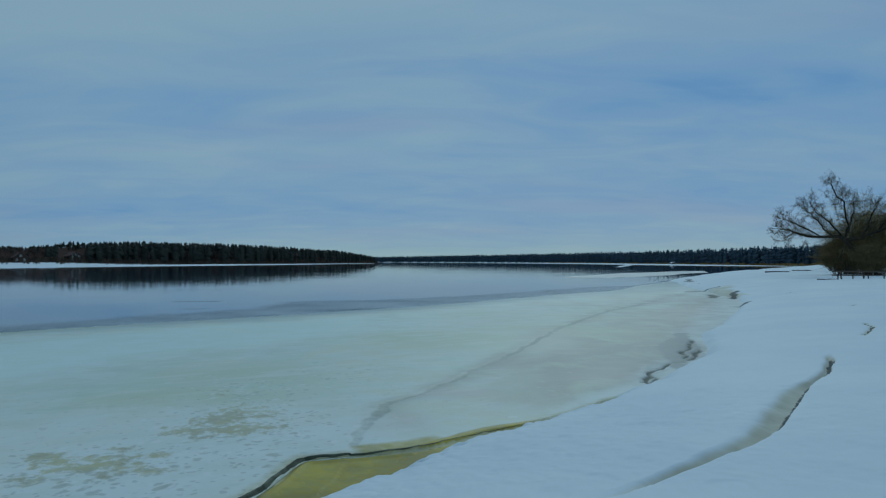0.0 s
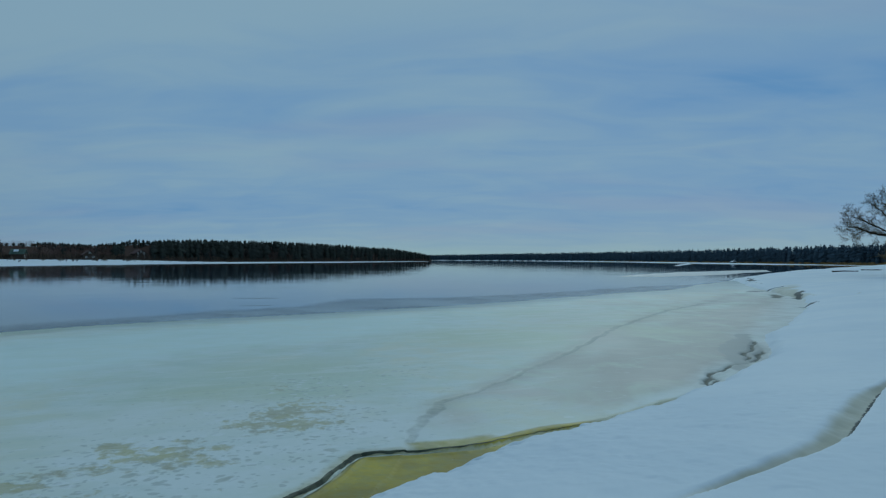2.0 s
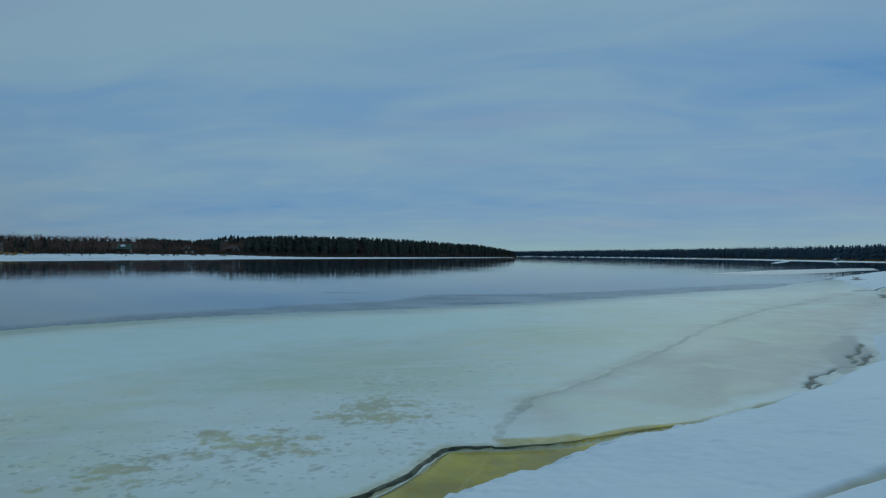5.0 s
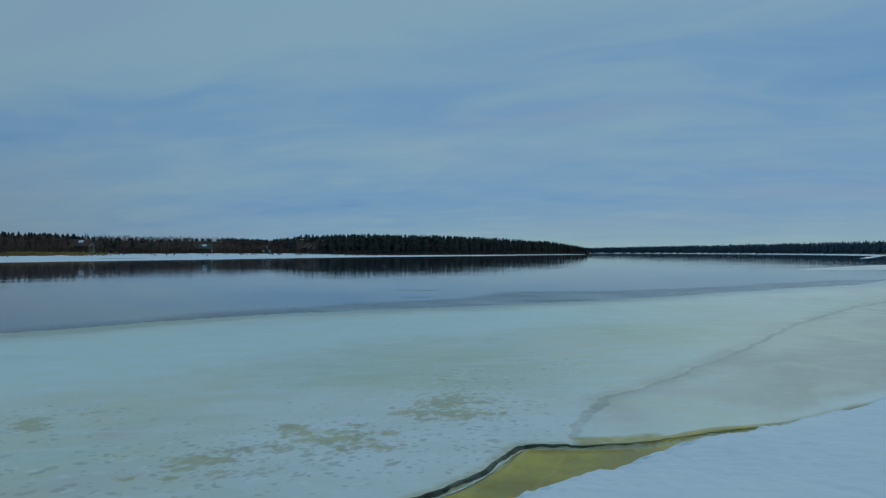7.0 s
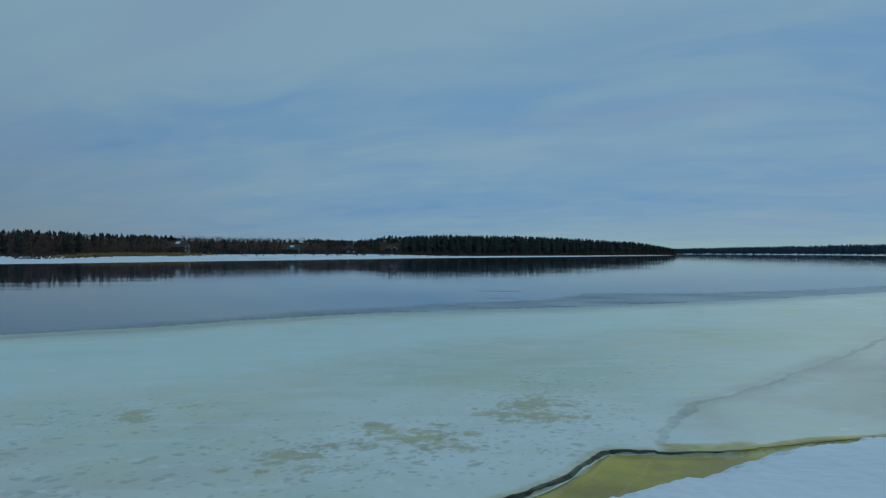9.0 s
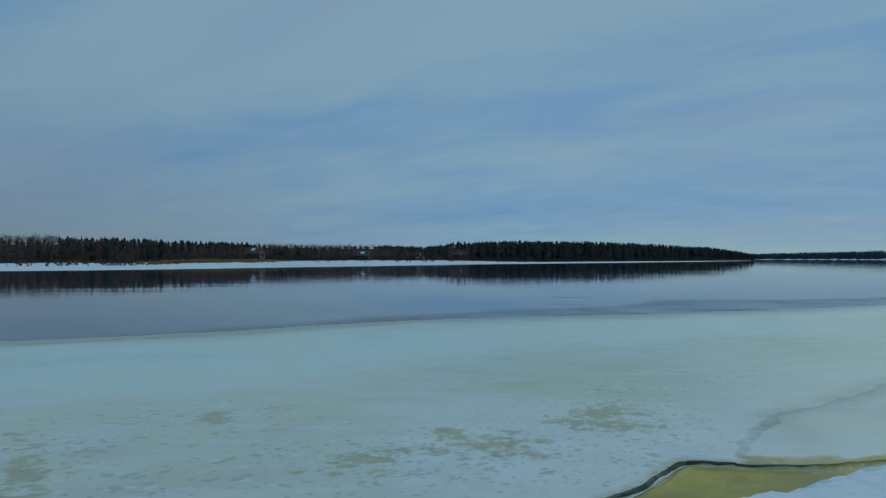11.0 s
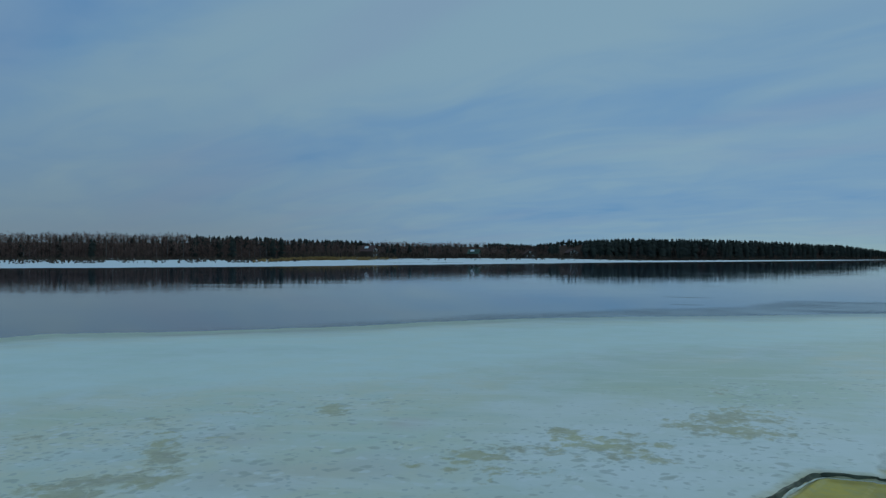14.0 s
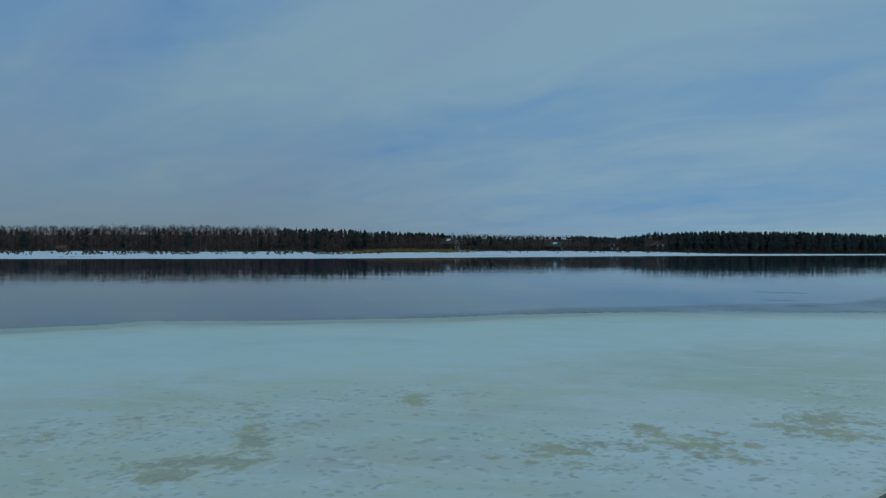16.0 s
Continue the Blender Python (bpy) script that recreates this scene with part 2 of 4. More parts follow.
    col = n.mix(n.ramp(n.math("ADD", dark, n.math("MULTIPLY", n.math("SUBTRACT", fine, 0.5), 0.25)), 0.15, 0.95), col, rgb(0.052, 0.062, 0.040))
    rough = n.math("ADD", n.ramp(frost, 0, 1, 0.50, 0.68), n.math("MULTIPLY", pool, -0.12))
    bump = n.math("ADD", n.math("MULTIPLY", fine, 0.3), n.math("SUBTRACT", mid, n.math("MULTIPLY", pool, 0.6)))
    finish(n, col, rough, bump, 0.5, 0.03, **{"Specular IOR Level": 0.22})
    return m


def water_material():
    m, n = material("river_water")
    at = n.add("ShaderNodeTexCoord").outputs["Object"]
    swell = n.noise(n.mapping(at, (1.0, 1.0, 1), rot=(0, 0, 0.4)), 0.35, 3.0, 0.5)
    ripple = n.noise(n.mapping(at, (1.0, 1.6, 1)), 2.5, 3.0, 0.5)
    bands = n.noise(n.mapping(n.mapping(at, rot=(0, 0, radians(-35))), (0.018, 0.13, 1)), 1.0, 4.0, 0.6)
    calm = n.ramp(n.noise(n.mapping(at, (0.010, 0.03, 1)), 1.0, 3.0), 0.42, 0.62, 0.35, 1.0)
    h = n.math("ADD", n.math("MULTIPLY", n.math("ADD", swell, n.math("MULTIPLY", ripple, 0.22)), calm), n.math("MULTIPLY", bands, 1.7))
    finish(n, rgb(0.022, 0.038, 0.060), 0.03, h, 0.085, 0.10, **{"IOR": 1.333})
    return m


def thin_ice_material(name, fading):
    m, n = material(name)
    at = n.add("ShaderNodeTexCoord").outputs["Object"]
    g = n.noise(n.mapping(at, (0.3, 1.0, 1)), 0.5, 5.0)
    finish(n, n.mix(n.ramp(g, 0.3, 0.7), rgb(0.075, 0.10, 0.115), rgb(0.19, 0.23, 0.235)), 0.22, n.noise(at, 2.0, 4.0), 0.15, 0.03)
    if fading:   # the skin of ice thins out to nothing towards open water
        out = next(k for k in n.tree.nodes if k.type == "OUTPUT_MATERIAL")
        body = out.inputs[0].links[0].from_node
        fade = n.add("ShaderNodeSeparateColor", {0: n.add("ShaderNodeVertexColor", layer_name="fade").outputs[0]})
        soft = n.math("MULTIPLY", fade.outputs[0], n.ramp(g, 0.25, 0.6, 0.5, 1.0))
        n.put(out.inputs[0], n.add("ShaderNodeMixShader", {0: soft, 1: n.add("ShaderNodeBsdfTransparent"), 2: body}))
    return m


SNOW, ICE, WATER, THIN = snow_material(), ice_material(), water_material(), thin_ice_material("thin_wet_ice", False)
THIN_EDGED = thin_ice_material("thinning_wet_ice", True)
BARK = grained("dark_bark", (0.030, 0.024, 0.018), (0.085, 0.068, 0.05), 9.0, 0.9, (1, 1, 0.3))
TWIG = grained("brown_twigs", (0.065, 0.050, 0.032), (0.15, 0.115, 0.066), 4.0, 0.9)
OLIVE = grained("olive_willow_twigs", (0.21, 0.155, 0.068), (0.43, 0.325, 0.135), 1.2, 0.9, by_piece=0.4)
DULL_TWIG = grained("dull_brown_twigs", (0.15, 0.11, 0.06), (0.31, 0.23, 0.11), 1.2, 0.9, by_piece=0.4)
# far woods: distance haze is mixed into the next three colours, bluest in the spruce
PINE = grained("pine_needles", (0.052, 0.059, 0.052), (0.076, 0.084, 0.068), 1.2, 0.9, by_piece=0.2)
SPRUCE = grained("hazed_spruce_needles", (0.056, 0.092, 0.118), (0.072, 0.112, 0.140), 0.8, 0.9, by_piece=0.2)
BIRCH = grained("bare_birch_twigs", (0.120, 0.072, 0.058), (0.235, 0.140, 0.113), 0.6, 0.9, by_piece=0.6)
WHITE_BARK = grained("white_birch_bark", (0.11, 0.095, 0.085), (0.24, 0.22, 0.20), 2.0, 0.8, (1, 1, 2))
REED = grained("dry_reed", (0.24, 0.14, 0.05), (0.44, 0.28, 0.11), 0.7, 0.9, by_piece=0.5)
BRUSH = grained("shore_brush", (0.06, 0.045, 0.034), (0.15, 0.104, 0.075), 0.8, 0.9, by_piece=0.5)
PLANK = grained("weathered_plank", (0.055, 0.04, 0.03), (0.14, 0.105, 0.08), 7.0, 0.85, (1, 1, 6))
BRICK = grained("red_brown_boards", (0.12, 0.055, 0.04), (0.20, 0.10, 0.075), 2.0, 0.8)
BROWN = grained("brown_log_wall", (0.045, 0.030, 0.022), (0.09, 0.060, 0.045), 2.0, 0.8)
ROOF_RED = grained("faded_red_roof", (0.10, 0.055, 0.046), (0.17, 0.10, 0.088), 2.0, 0.9)
ROOF_GREEN = grained("green_metal_roof", (0.05, 0.075, 0.055), (0.10, 0.14, 0.105), 1.0, 0.5)
ROOF_SNOW = grained("snowy_roof", (0.60, 0.62, 0.64), (0.82, 0.83, 0.84), 1.0, 0.7)
GLASS = grained("dark_window_glass", (0.015, 0.018, 0.02), (0.03, 0.035, 0.04), 0.5, 0.08)
WHITE_PAINT = grained("white_paint", (0.6, 0.6, 0.58), (0.78, 0.78, 0.76), 3.0, 0.6)
WET = grained("dark_wet_gap", (0.030, 0.034, 0.022), (0.12, 0.13, 0.085), 5.0, 0.55)
FROSTED = grained("frosted_ice_skin", (0.12, 0.15, 0.17), (0.22, 0.26, 0.28), 0.25, 0.4, (1, 0.4, 1))
LEDGE = grained("pale_wet_ledge", (0.46, 0.47, 0.38), (0.74, 0.74, 0.62), 7.0, 0.5)


# ---------------------------------------------------------------- the plan: shorelines
NEAR_SHORE = [(-60, -95), (-24, -34), (-9, -8), (-4.6, 1.0), (-2.9, 4.6), (-2.0, 6.7), (-1.40, 7.85), (-1.12, 8.2), (-0.85, 8.55), (-0.56, 8.95),
              (-0.40, 9.3), (-0.17, 9.66), (-0.06, 9.94), (0.42, 10.36), (0.92, 10.8), (1.36, 11.3), (1.57, 11.62), (2.48, 12.7), (3.1, 13.62),
              (3.86, 14.62), (4.3, 15.2), (5.4, 17.2), (6.8, 19.3), (7.75, 21.9), (8.8, 25.4), (10.9, 28.7), (15.9, 39.8), (19.7, 48.5), (21.6, 60),
              (23.9, 72), (29.3, 94), (47.6, 132), (85, 194), (147, 300), (176, 346)]


def polar(az, r):
    return (-math.sin(radians(az)) * r, math.cos(radians(az)) * r)


FAR_SHORE = [polar(a, r) for a, r in ((-25, 388), (-22, 405), (-18, 440), (-14, 520), (-9.5, 690), (-5, 850), (0, 1150), (3.5, 1320),
                                      (8, 1400), (8.5, 1150), (6.4, 930), (5.15, 800), (8, 640), (12, 520), (18, 430), (26, 356),
                                      (38, 267), (51, 215), (63, 208), (74, 217), (90, 235), (115, 290), (140, 420))]
ICE_EDGE = [(-95, -70), (-52, -28), (-30, -2), (-26.7, 7.3), (-25.6, 9.7), (-25.9, 11.7), (-22.6, 15.6), (-20.2, 18.8), (-18.4, 22.8), (-16.0, 26.6),
            (-11.9, 31.2), (-8.0, 35.0), (-3.0, 40.5), (4.0, 49.4), (9, 56.5), (16.1, 66.1), (24, 82), (29.5, 95.5), (34, 104)]
THIN_EDGE = [(-28.0, 9.0), (-25.0, 14.0), (-22.2, 20.5), (-20.3, 28.5), (-16.2, 34.2), (-12.2, 40.5), (-10.3, 47.2), (-3.5, 52.0), (4.6, 60.5),
             (11.8, 72.5), (20.4, 79.5), (27, 92)]
SEAM = [(-3.6, 5.2), (-3.0, 6.3), (-2.55, 7.1), (-2.27, 7.62), (-2.1, 8.1), (-2.0, 8.6), (-1.94, 9.1), (-1.88, 9.42), (-1.8, 9.57), (-1.2, 9.78),
        (-0.72, 9.97), (-0.27, 10.2), (0.01, 10.48), (0.35, 10.81), (0.72, 11.17), (1.24, 11.53), (1.82, 12.01), (2.15, 12.4), (2.43, 12.72), (3.2, 13.7)]
CRACK = [(-1.27, 9.9), (-1.2, 11.0), (-1.11, 12.04), (-1.05, 13.05), (-0.86, 13.46), (-0.53, 13.91), (-0.17, 14.76), (0.3, 15.81), (0.85, 17.36), (1.32, 18.4),
         (2.34, 21.4), (3.12, 23.73), (4.19, 27.2), (6.04, 31.75), (8.41, 37.15), (12.72, 44.88), (18, 56)]
SCAR = [(0.9, 5.9), (1.35, 6.3), (1.6, 6.5), (2.25, 7.05), (2.7, 7.4), (3.13, 7.75), (3.58, 8.21), (4.16, 8.98), (5.0, 10.3), (5.6, 11.3), (6.2, 12.2), (6.95, 13.2), (7.6, 14.2), (8.4, 15.8)]


def smooth(a, b, v):
    t = np.clip((v - a) / (b - a), 0, 1)
    return t * t * (3 - 2 * t)


def away(pts, x, y):
    """Distance from each point to a line of points, the side (positive on its right), and how far along it lies."""
    best = np.full(x.shape, 1e9)
    side, along, run = np.zeros(x.shape), np.zeros(x.shape), 0.0
    for (ax, ay), (bx, by) in zip(pts, pts[1:]):
        dx, dy = bx - ax, by - ay
        length = math.hypot(dx, dy)
        t = np.clip(((x - ax) * dx + (y - ay) * dy) / length ** 2, 0, 1)
        px, py = x - ax - t * dx, y - ay - t * dy
        d = np.hypot(px, py)
        cross = dx * py - dy * px
        near = d < best - 1e-9
        best = np.where(near, d, best)
        side = np.where(near, -np.sign(cross), side)
        along = np.where(near, run + t * length, along)
        run += length
    return best, side, along


def lattice(x, y, seed):
    i, j = np.floor(x).astype(np.int64), np.floor(y).astype(np.int64)
    u, v = x - i, y - j
    u, v = u * u * (3 - 2 * u), v * v * (3 - 2 * v)

    def h(a, b):
        k = (a * 374761393 + b * 668265263 + seed * 974634777) & 0xFFFFFFFF
        k = ((k ^ (k >> 13)) * 1274126177) & 0xFFFFFFFF
        return ((k ^ (k >> 16)) & 0xFFFF) / 65535.0
    return (h(i, j) * (1 - u) + h(i + 1, j) * u) * (1 - v) + (h(i, j + 1) * (1 - u) + h(i + 1, j + 1) * u) * v


def fbm(x, y, scale, seed, octaves=4):
    """Layered noise from about -0.5 to 0.5."""
    out, amp, tot = 0.0, 1.0, 0.0
    for k in range(octaves):
        out = out + amp * lattice(x * scale * 2 ** k + 17.3 * k, y * scale * 2 ** k - 9.1 * k, seed + k)
        tot += amp
        amp *= 0.5
    return out / tot - 0.5


def sheet(name, azimuths, radii, height, mat, layers, closed=False, keep=None):
    """One sheet of quads, finer towards the walker's standpoint, with its height and painted stains given by functions of x and y."""
    az, r = np.meshgrid(np.radians(azimuths), radii)
    x, y = (-np.sin(az) * r).ravel(), (np.cos(az) * r).ravel()
    z = height(x, y)
    rows, cols = len(radii), len(azimuths)
    i = np.arange(rows * cols).reshape(rows, cols)
    j = np.roll(i, -1, axis=1)
    if not closed:
        i, j = i[:, :-1], j[:, :-1]
    quads = np.stack([i[:-1], j[:-1], j[1:], i[1:]], -1).reshape(-1, 4)[:, ::-1]
    if keep is not None:
        ok = keep(x, y, z)
        quads = quads[ok[quads].any(axis=1)]
        used = np.unique(quads)
        back = np.zeros(len(x), int)
        back[used] = np.arange(len(used))
        quads, x, y, z = back[quads], x[used], y[used], z[used]
    me = bpy.data.meshes.new(name)
    me.vertices.add(len(x))
    me.vertices.foreach_set("co", np.stack([x, y, z], 1).astype(np.float32).ravel())
    me.loops.add(quads.size)
    me.loops.foreach_set("vertex_index", quads.ravel().astype(np.int32))
    me.polygons.add(len(quads))
    me.polygons.foreach_set("loop_start", np.arange(0, quads.size, 4, dtype=np.int32))
    me.polygons.foreach_set("use_smooth", np.ones(len(quads), bool))
    me.update(calc_edges=True)
    for layer, make in layers.items():
        att = me.color_attributes.new(layer, "FLOAT_COLOR", "POINT")
        c = np.ones((len(x), 4), np.float32)
        for k, v in enumerate(make(x, y, z)):
            c[:, k] = np.clip(v, 0, 1)
        att.data.foreach_set("color", c.ravel())
    me.materials.append(mat)
    return new(name, me)


# ---------------------------------------------------------------- where the woods stand: turn from north, distance and height of the tops
WOOD_FRONT = ((82, 400), (63, 400), (50, 420), (38, 470), (26, 560), (16, 640), (10, 740), (5.3, 850))
WOOD_TOP = ((82, 12.5), (74.5, 13.0), (64, 14.4), (56, 14.8), (47, 13.2), (42, 12.6), (38, 12.0), (34, 12.6), (30, 12.0), (28.6, 13), (27.4, 15.8), (22.5, 17.4),
            (16.5, 17.4), (12.4, 16.4), (8.1, 14.2), (5.9, 9.6), (5.3, 7.5))
FAR_FRONT = ((8.5, 1540), (3, 1420), (0, 1300), (-5, 1080), (-9.5, 900), (-14, 730), (-18, 590), (-22, 480), (-25.5, 410), (-30, 360), (-36, 330))
FAR_TOP = ((8.5, 11.0), (5.5, 11.2), (0, 12.6), (-9.5, 12.4), (-18, 11.0), (-25.5, 10.5), (-30, 10.2), (-36, 10.0))
HOUSES = ((26.85, 552, 0.9), (34.4, 480, 0.9), (42.6, 430, 0.8))   # turn, distance, half a clear angle in front


def table_at(table, az):
    t = sorted(table)
    return np.interp(az, [p[0] for p in t], [p[1] for p in t])


def wood_rise(x, y):
    """How far inside a wood a place lies, in metres past its edge, and the height of the trees there."""
    az, r = np.degrees(np.arctan2(-x, y)), np.hypot(x, y)
    near = r - table_at(WOOD_FRONT, az)
    far = r - table_at(FAR_FRONT, az)
    near = np.where((az > 5.3) & (az < 110), near, -99)
    far = np.where((az <= 8.4) & (az > -60), far, -99)
    top = np.where(near > -20, table_at(WOOD_TOP, az), table_at(FAR_TOP, az))
    return np.maximum(near, far), top


# ---------------------------------------------------------------- ground: snowy bank, river bed, far shores
STROKES = [[(10.95, 19.06), (11.58, 19.91), (12.24, 20.82), (12.5, 21.7)], [(13.1, 25.6), (13.6, 25.6)], [(17.13, 30.8), (17.76, 31.5)], [(21.6, 46.0), (22.8, 47.8)],
           [(9.4, 25.6), (10.4, 27.6)], [(16.9, 42.4), (16.3, 40.4), (15.7, 38.6)], [(20.9, 51.2), (20.6, 49.2)], [(26.6, 80), (25.3, 72)]]


def bank_distance(x, y):
    d, s, _ = away(NEAR_SHORE, x, y)
    wob = fbm(x, y, 1.3, 5) * 0.20 * smooth(0, 10, np.hypot(x, y) - 4) + fbm(x, y, 4.0, 6, 3) * 0.16 * smooth(0, 6, np.hypot(x, y) - 4) + fbm(x, y, 0.35, 8) * 0.012 * np.hypot(x, y)
    wob = wob + fbm(x, y, 6.5, 9, 3) * 0.24 * smooth(4.5, 7, np.hypot(x, y)) * (1 - smooth(11, 16, np.hypot(x, y)))
    return d * s + wob


def scar_shape(x, y):
    """Depth of the long snow crack, 0 to 1, and how sheer it is: the inland lip is sharp, the river side slopes."""
    d, s, along = away(SCAR, x + fbm(x, y, 0.8, 31, 2) * 0.16, y + fbm(x, y, 0.8, 37, 2) * 0.16)
    width = 0.09 + 0.31 * smooth(0.6, 5.0, along) * (1 - 0.80 * smooth(6.6, 8.4, along))
    ends = smooth(0.1, 2.5, along) * (1 - smooth(11.3, 12.2, along))
    river = np.where(s < 0, 1 - smooth(0, 1, d / width), 1 - smooth(0, 0.07, d))
    return river * ends, along


# jagged breaks where the shore ice has dropped away from the snow
RIMS = [([(4.1, 15.34), (4.31, 15.72), (4.63, 16.66), (4.94, 17.11), (5.3, 17.51), (5.66, 18.28), (5.96, 18.42), (6.3, 18.5)], 0.15),
        ([(4.15, 15.29), (4.34, 15.25), (4.63, 16.05), (4.55, 16.34)], 0.14), ([(6.24, 19.06), (6.82, 20.69), (7.36, 21.78), (8.15, 23.63)], 0.14),
        ([(6.23, 18.66), (6.92, 19.8), (7.49, 21.29)], 0.14), ([(4.13, 14.53), (4.28, 14.79)], 0.10), ([(20.57, 60.8), (21.81, 62.5), (23.3, 63.6)], 0.9),
        ([(20.42, 56.13), (18.89, 50.2), (19.56, 49.9)], 0.8), ([(21.73, 54.76), (19.6, 48.0)], 0.6), ([(15.96, 40.47), (16.2, 39.6), (17.7, 42.18)], 0.4),
        ([(29.52, 89.59), (27.61, 81.24), (27.05, 77.7)], 0.7), ([(9.33, 25.49), (9.97, 26.72), (10.89, 28.55)], 0.06)]


def rim_break(x, y):
    """How sunken a place is along the broken rim and how much shade is painted there, 0 to 1."""
    out = np.zeros(x.shape)
    near = (x > 3) & (x < 32) & (y > 13) & (y < 92)
    px, py = x[near], y[near]
    best = np.zeros(px.shape)
    for k, (line, wide) in enumerate(RIMS):
        bend = 2.2 * wide
        d, _, along = away(line, px + bend * fbm(px, py, 0.22 / wide, 151 + k, 3), py + 2.5 * bend * fbm(px, py, 0.12 / wide, 171 + k, 3))
        full = sum(math.dist(p, q) for p, q in zip(line, line[1:]))
        w = wide * (0.45 + 1.5 * np.abs(fbm(px, py, 0.12 / wide, 191 + k, 2))) * smooth(-0.12 * full, 0.15 * full, along) * smooth(-0.12 * full, 0.15 * full, full - along)
        best = np.maximum(best, 1 - smooth(0.25, 1.35, d / w))
    out[near] = best
    return out



def ground_height(x, y):
    r = np.hypot(x, y)
    sn = bank_distance(x, y)
    df, sf, _ = away(FAR_SHORE, x, y)
    far_in = df * sf   # positive on the far land
    inland = np.maximum(sn, 0)
    bank = 0.16 * smooth(0, 0.5, inland) + 0.95 * (1 - np.exp(-inland / 5.0)) + 0.012 * np.minimum(np.maximum(inland - 6, 0), 60)
    bank += fbm(x, y, 0.16, 11) * 0.34 * smooth(0.5, 6, inland) + fbm(x, y, 0.9, 12) * 0.03 * smooth(0, 2, inland) + fbm(x, y, 2.6, 13, 2) * 0.006 * smooth(0.3, 1.5, inland) * (1 - smooth(12, 25, r)) - 0.014 * smooth(0.10, 0.27, fbm(x, y, 2.0, 14, 2)) * smooth(0.4, 1.2, inland) * (1 - smooth(10, 18, r))
    dep, _ = scar_shape(x, y)
    bank -= 0.12 * dep
    for line in STROKES:
        bank -= 0.05 * np.exp(-(away(line, x, y)[0] / 0.07) ** 2)
    z = np.where(sn > 0, bank, -0.10 - 1.2 * smooth(0, 8, -sn))
    shelf = 0.06 + 0.05 * fbm(x, y, 0.05, 21) + (1.6 - 0.25 * smooth(46, 53, np.degrees(np.arctan2(-x, y)))) * smooth(95, 185, far_in) + 3.0 * smooth(180, 600, far_in)
    turn = np.degrees(np.arctan2(-x, y))
    shelf += 1.1 * smooth(20, 30, turn) * (1 - smooth(46, 52, turn)) * smooth(50, 130, far_in)
    shelf += fbm(x, y, 0.08, 22) * 0.8 * smooth(90, 140, far_in)
    into, top = wood_rise(x, y)
    rise = smooth(3, 34, into) * 0.84 * (top - 3.5) * smooth(100, 300, r)
    shelf, z = shelf + rise, z + np.where(sn > 0, rise, 0)
    return np.where((sn < 0) & (far_in > 0) & (r > 60), np.where(far_in > 1.0, shelf, -0.3 + 0.36 * far_in), z)


def spots(x, y, places, grow=1.0):
    """The strongest of many soft oval patches at each point; their depth runs away from the standpoint on the bank."""
    out = np.zeros(x.shape)
    for px, py, a, b, k in places:
        r = math.hypot(px, py)
        ux, uy = px / r, py / r
        u, v = (x - px) * uy - (y - py) * ux, (x - px) * ux + (y - py) * uy
        out = np.maximum(out, k * np.exp(-((u / a) ** 2 + (v / b) ** 2) * 0.7 / grow ** 2))
    return out


def ground_marks(x, y, z):
    dep, along = scar_shape(x, y)
    sn = bank_distance(x, y)
    # shade in the crack's depth, notch and undercut lip, painted dark
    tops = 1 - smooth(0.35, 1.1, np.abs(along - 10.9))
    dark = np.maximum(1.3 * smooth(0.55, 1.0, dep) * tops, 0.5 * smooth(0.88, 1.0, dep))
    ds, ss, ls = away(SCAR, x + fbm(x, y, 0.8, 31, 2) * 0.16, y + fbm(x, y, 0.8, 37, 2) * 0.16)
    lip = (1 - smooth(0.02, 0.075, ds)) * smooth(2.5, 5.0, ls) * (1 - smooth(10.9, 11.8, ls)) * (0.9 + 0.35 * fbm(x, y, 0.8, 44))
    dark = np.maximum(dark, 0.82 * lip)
    ice = dep ** 0.7 * 1.25
    for line in STROKES:
        q = away(line, x, y)[0] + fbm(x, y, 3.0, 43) * 0.06
        dark = np.maximum(dark, 0.8 * (1 - smooth(0.01, 0.06, q)))
        ice = np.maximum(ice, 0.7 * (1 - smooth(0.03, 0.14, q)))
    # undercut shade of the broken rim, painted onto the snow
    dark = np.maximum(dark, 0.8 * rim_break(x, y))
    ice = np.maximum(ice, 0.8 * smooth(0.2, 0.8, spots(x, y, [(20.6, 54.5, 1.2, 8.0, 1.0)]) + 0.8 * fbm(x, y, 0.4, 47)))
    gold = 0.62 * (1 - smooth(0, 0.5, sn + 0.3 * fbm(x, y, 3.0, 46))) * (1 - smooth(12.0, 15.0, y)) * (sn > -0.3)
    return ice, dark, gold


def ground_floor(x, y, z):
    into, _ = wood_rise(x, y)
    return smooth(-3, 4, into + 16 * fbm(x, y, 0.07, 23) - 2), 0 * x, 0 * x


fine_az = np.arange(-34, 20, 0.175)
around = np.concatenate([np.arange(-40, -34, 1.0), fine_az, np.arange(20, 82, 0.9), np.arange(82, 319, 4.0)])
bank_r = np.concatenate([[0.0], np.geomspace(0.3, 4.2, 12)[:-1], np.geomspace(4.2, 7, 40)[:-1], np.geomspace(7, 18, 300)[:-1], np.geomspace(18, 30, 100)[:-1], np.geomspace(30, 125, 130)[:-1], np.geomspace(125, 1800, 130)[:-1], np.geomspace(1800, 4600, 14)])
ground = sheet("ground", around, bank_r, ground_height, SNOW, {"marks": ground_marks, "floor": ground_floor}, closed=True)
tagged(ground, "snow-covered river bank and far shore under a grey sky", "ground", kind="structure")


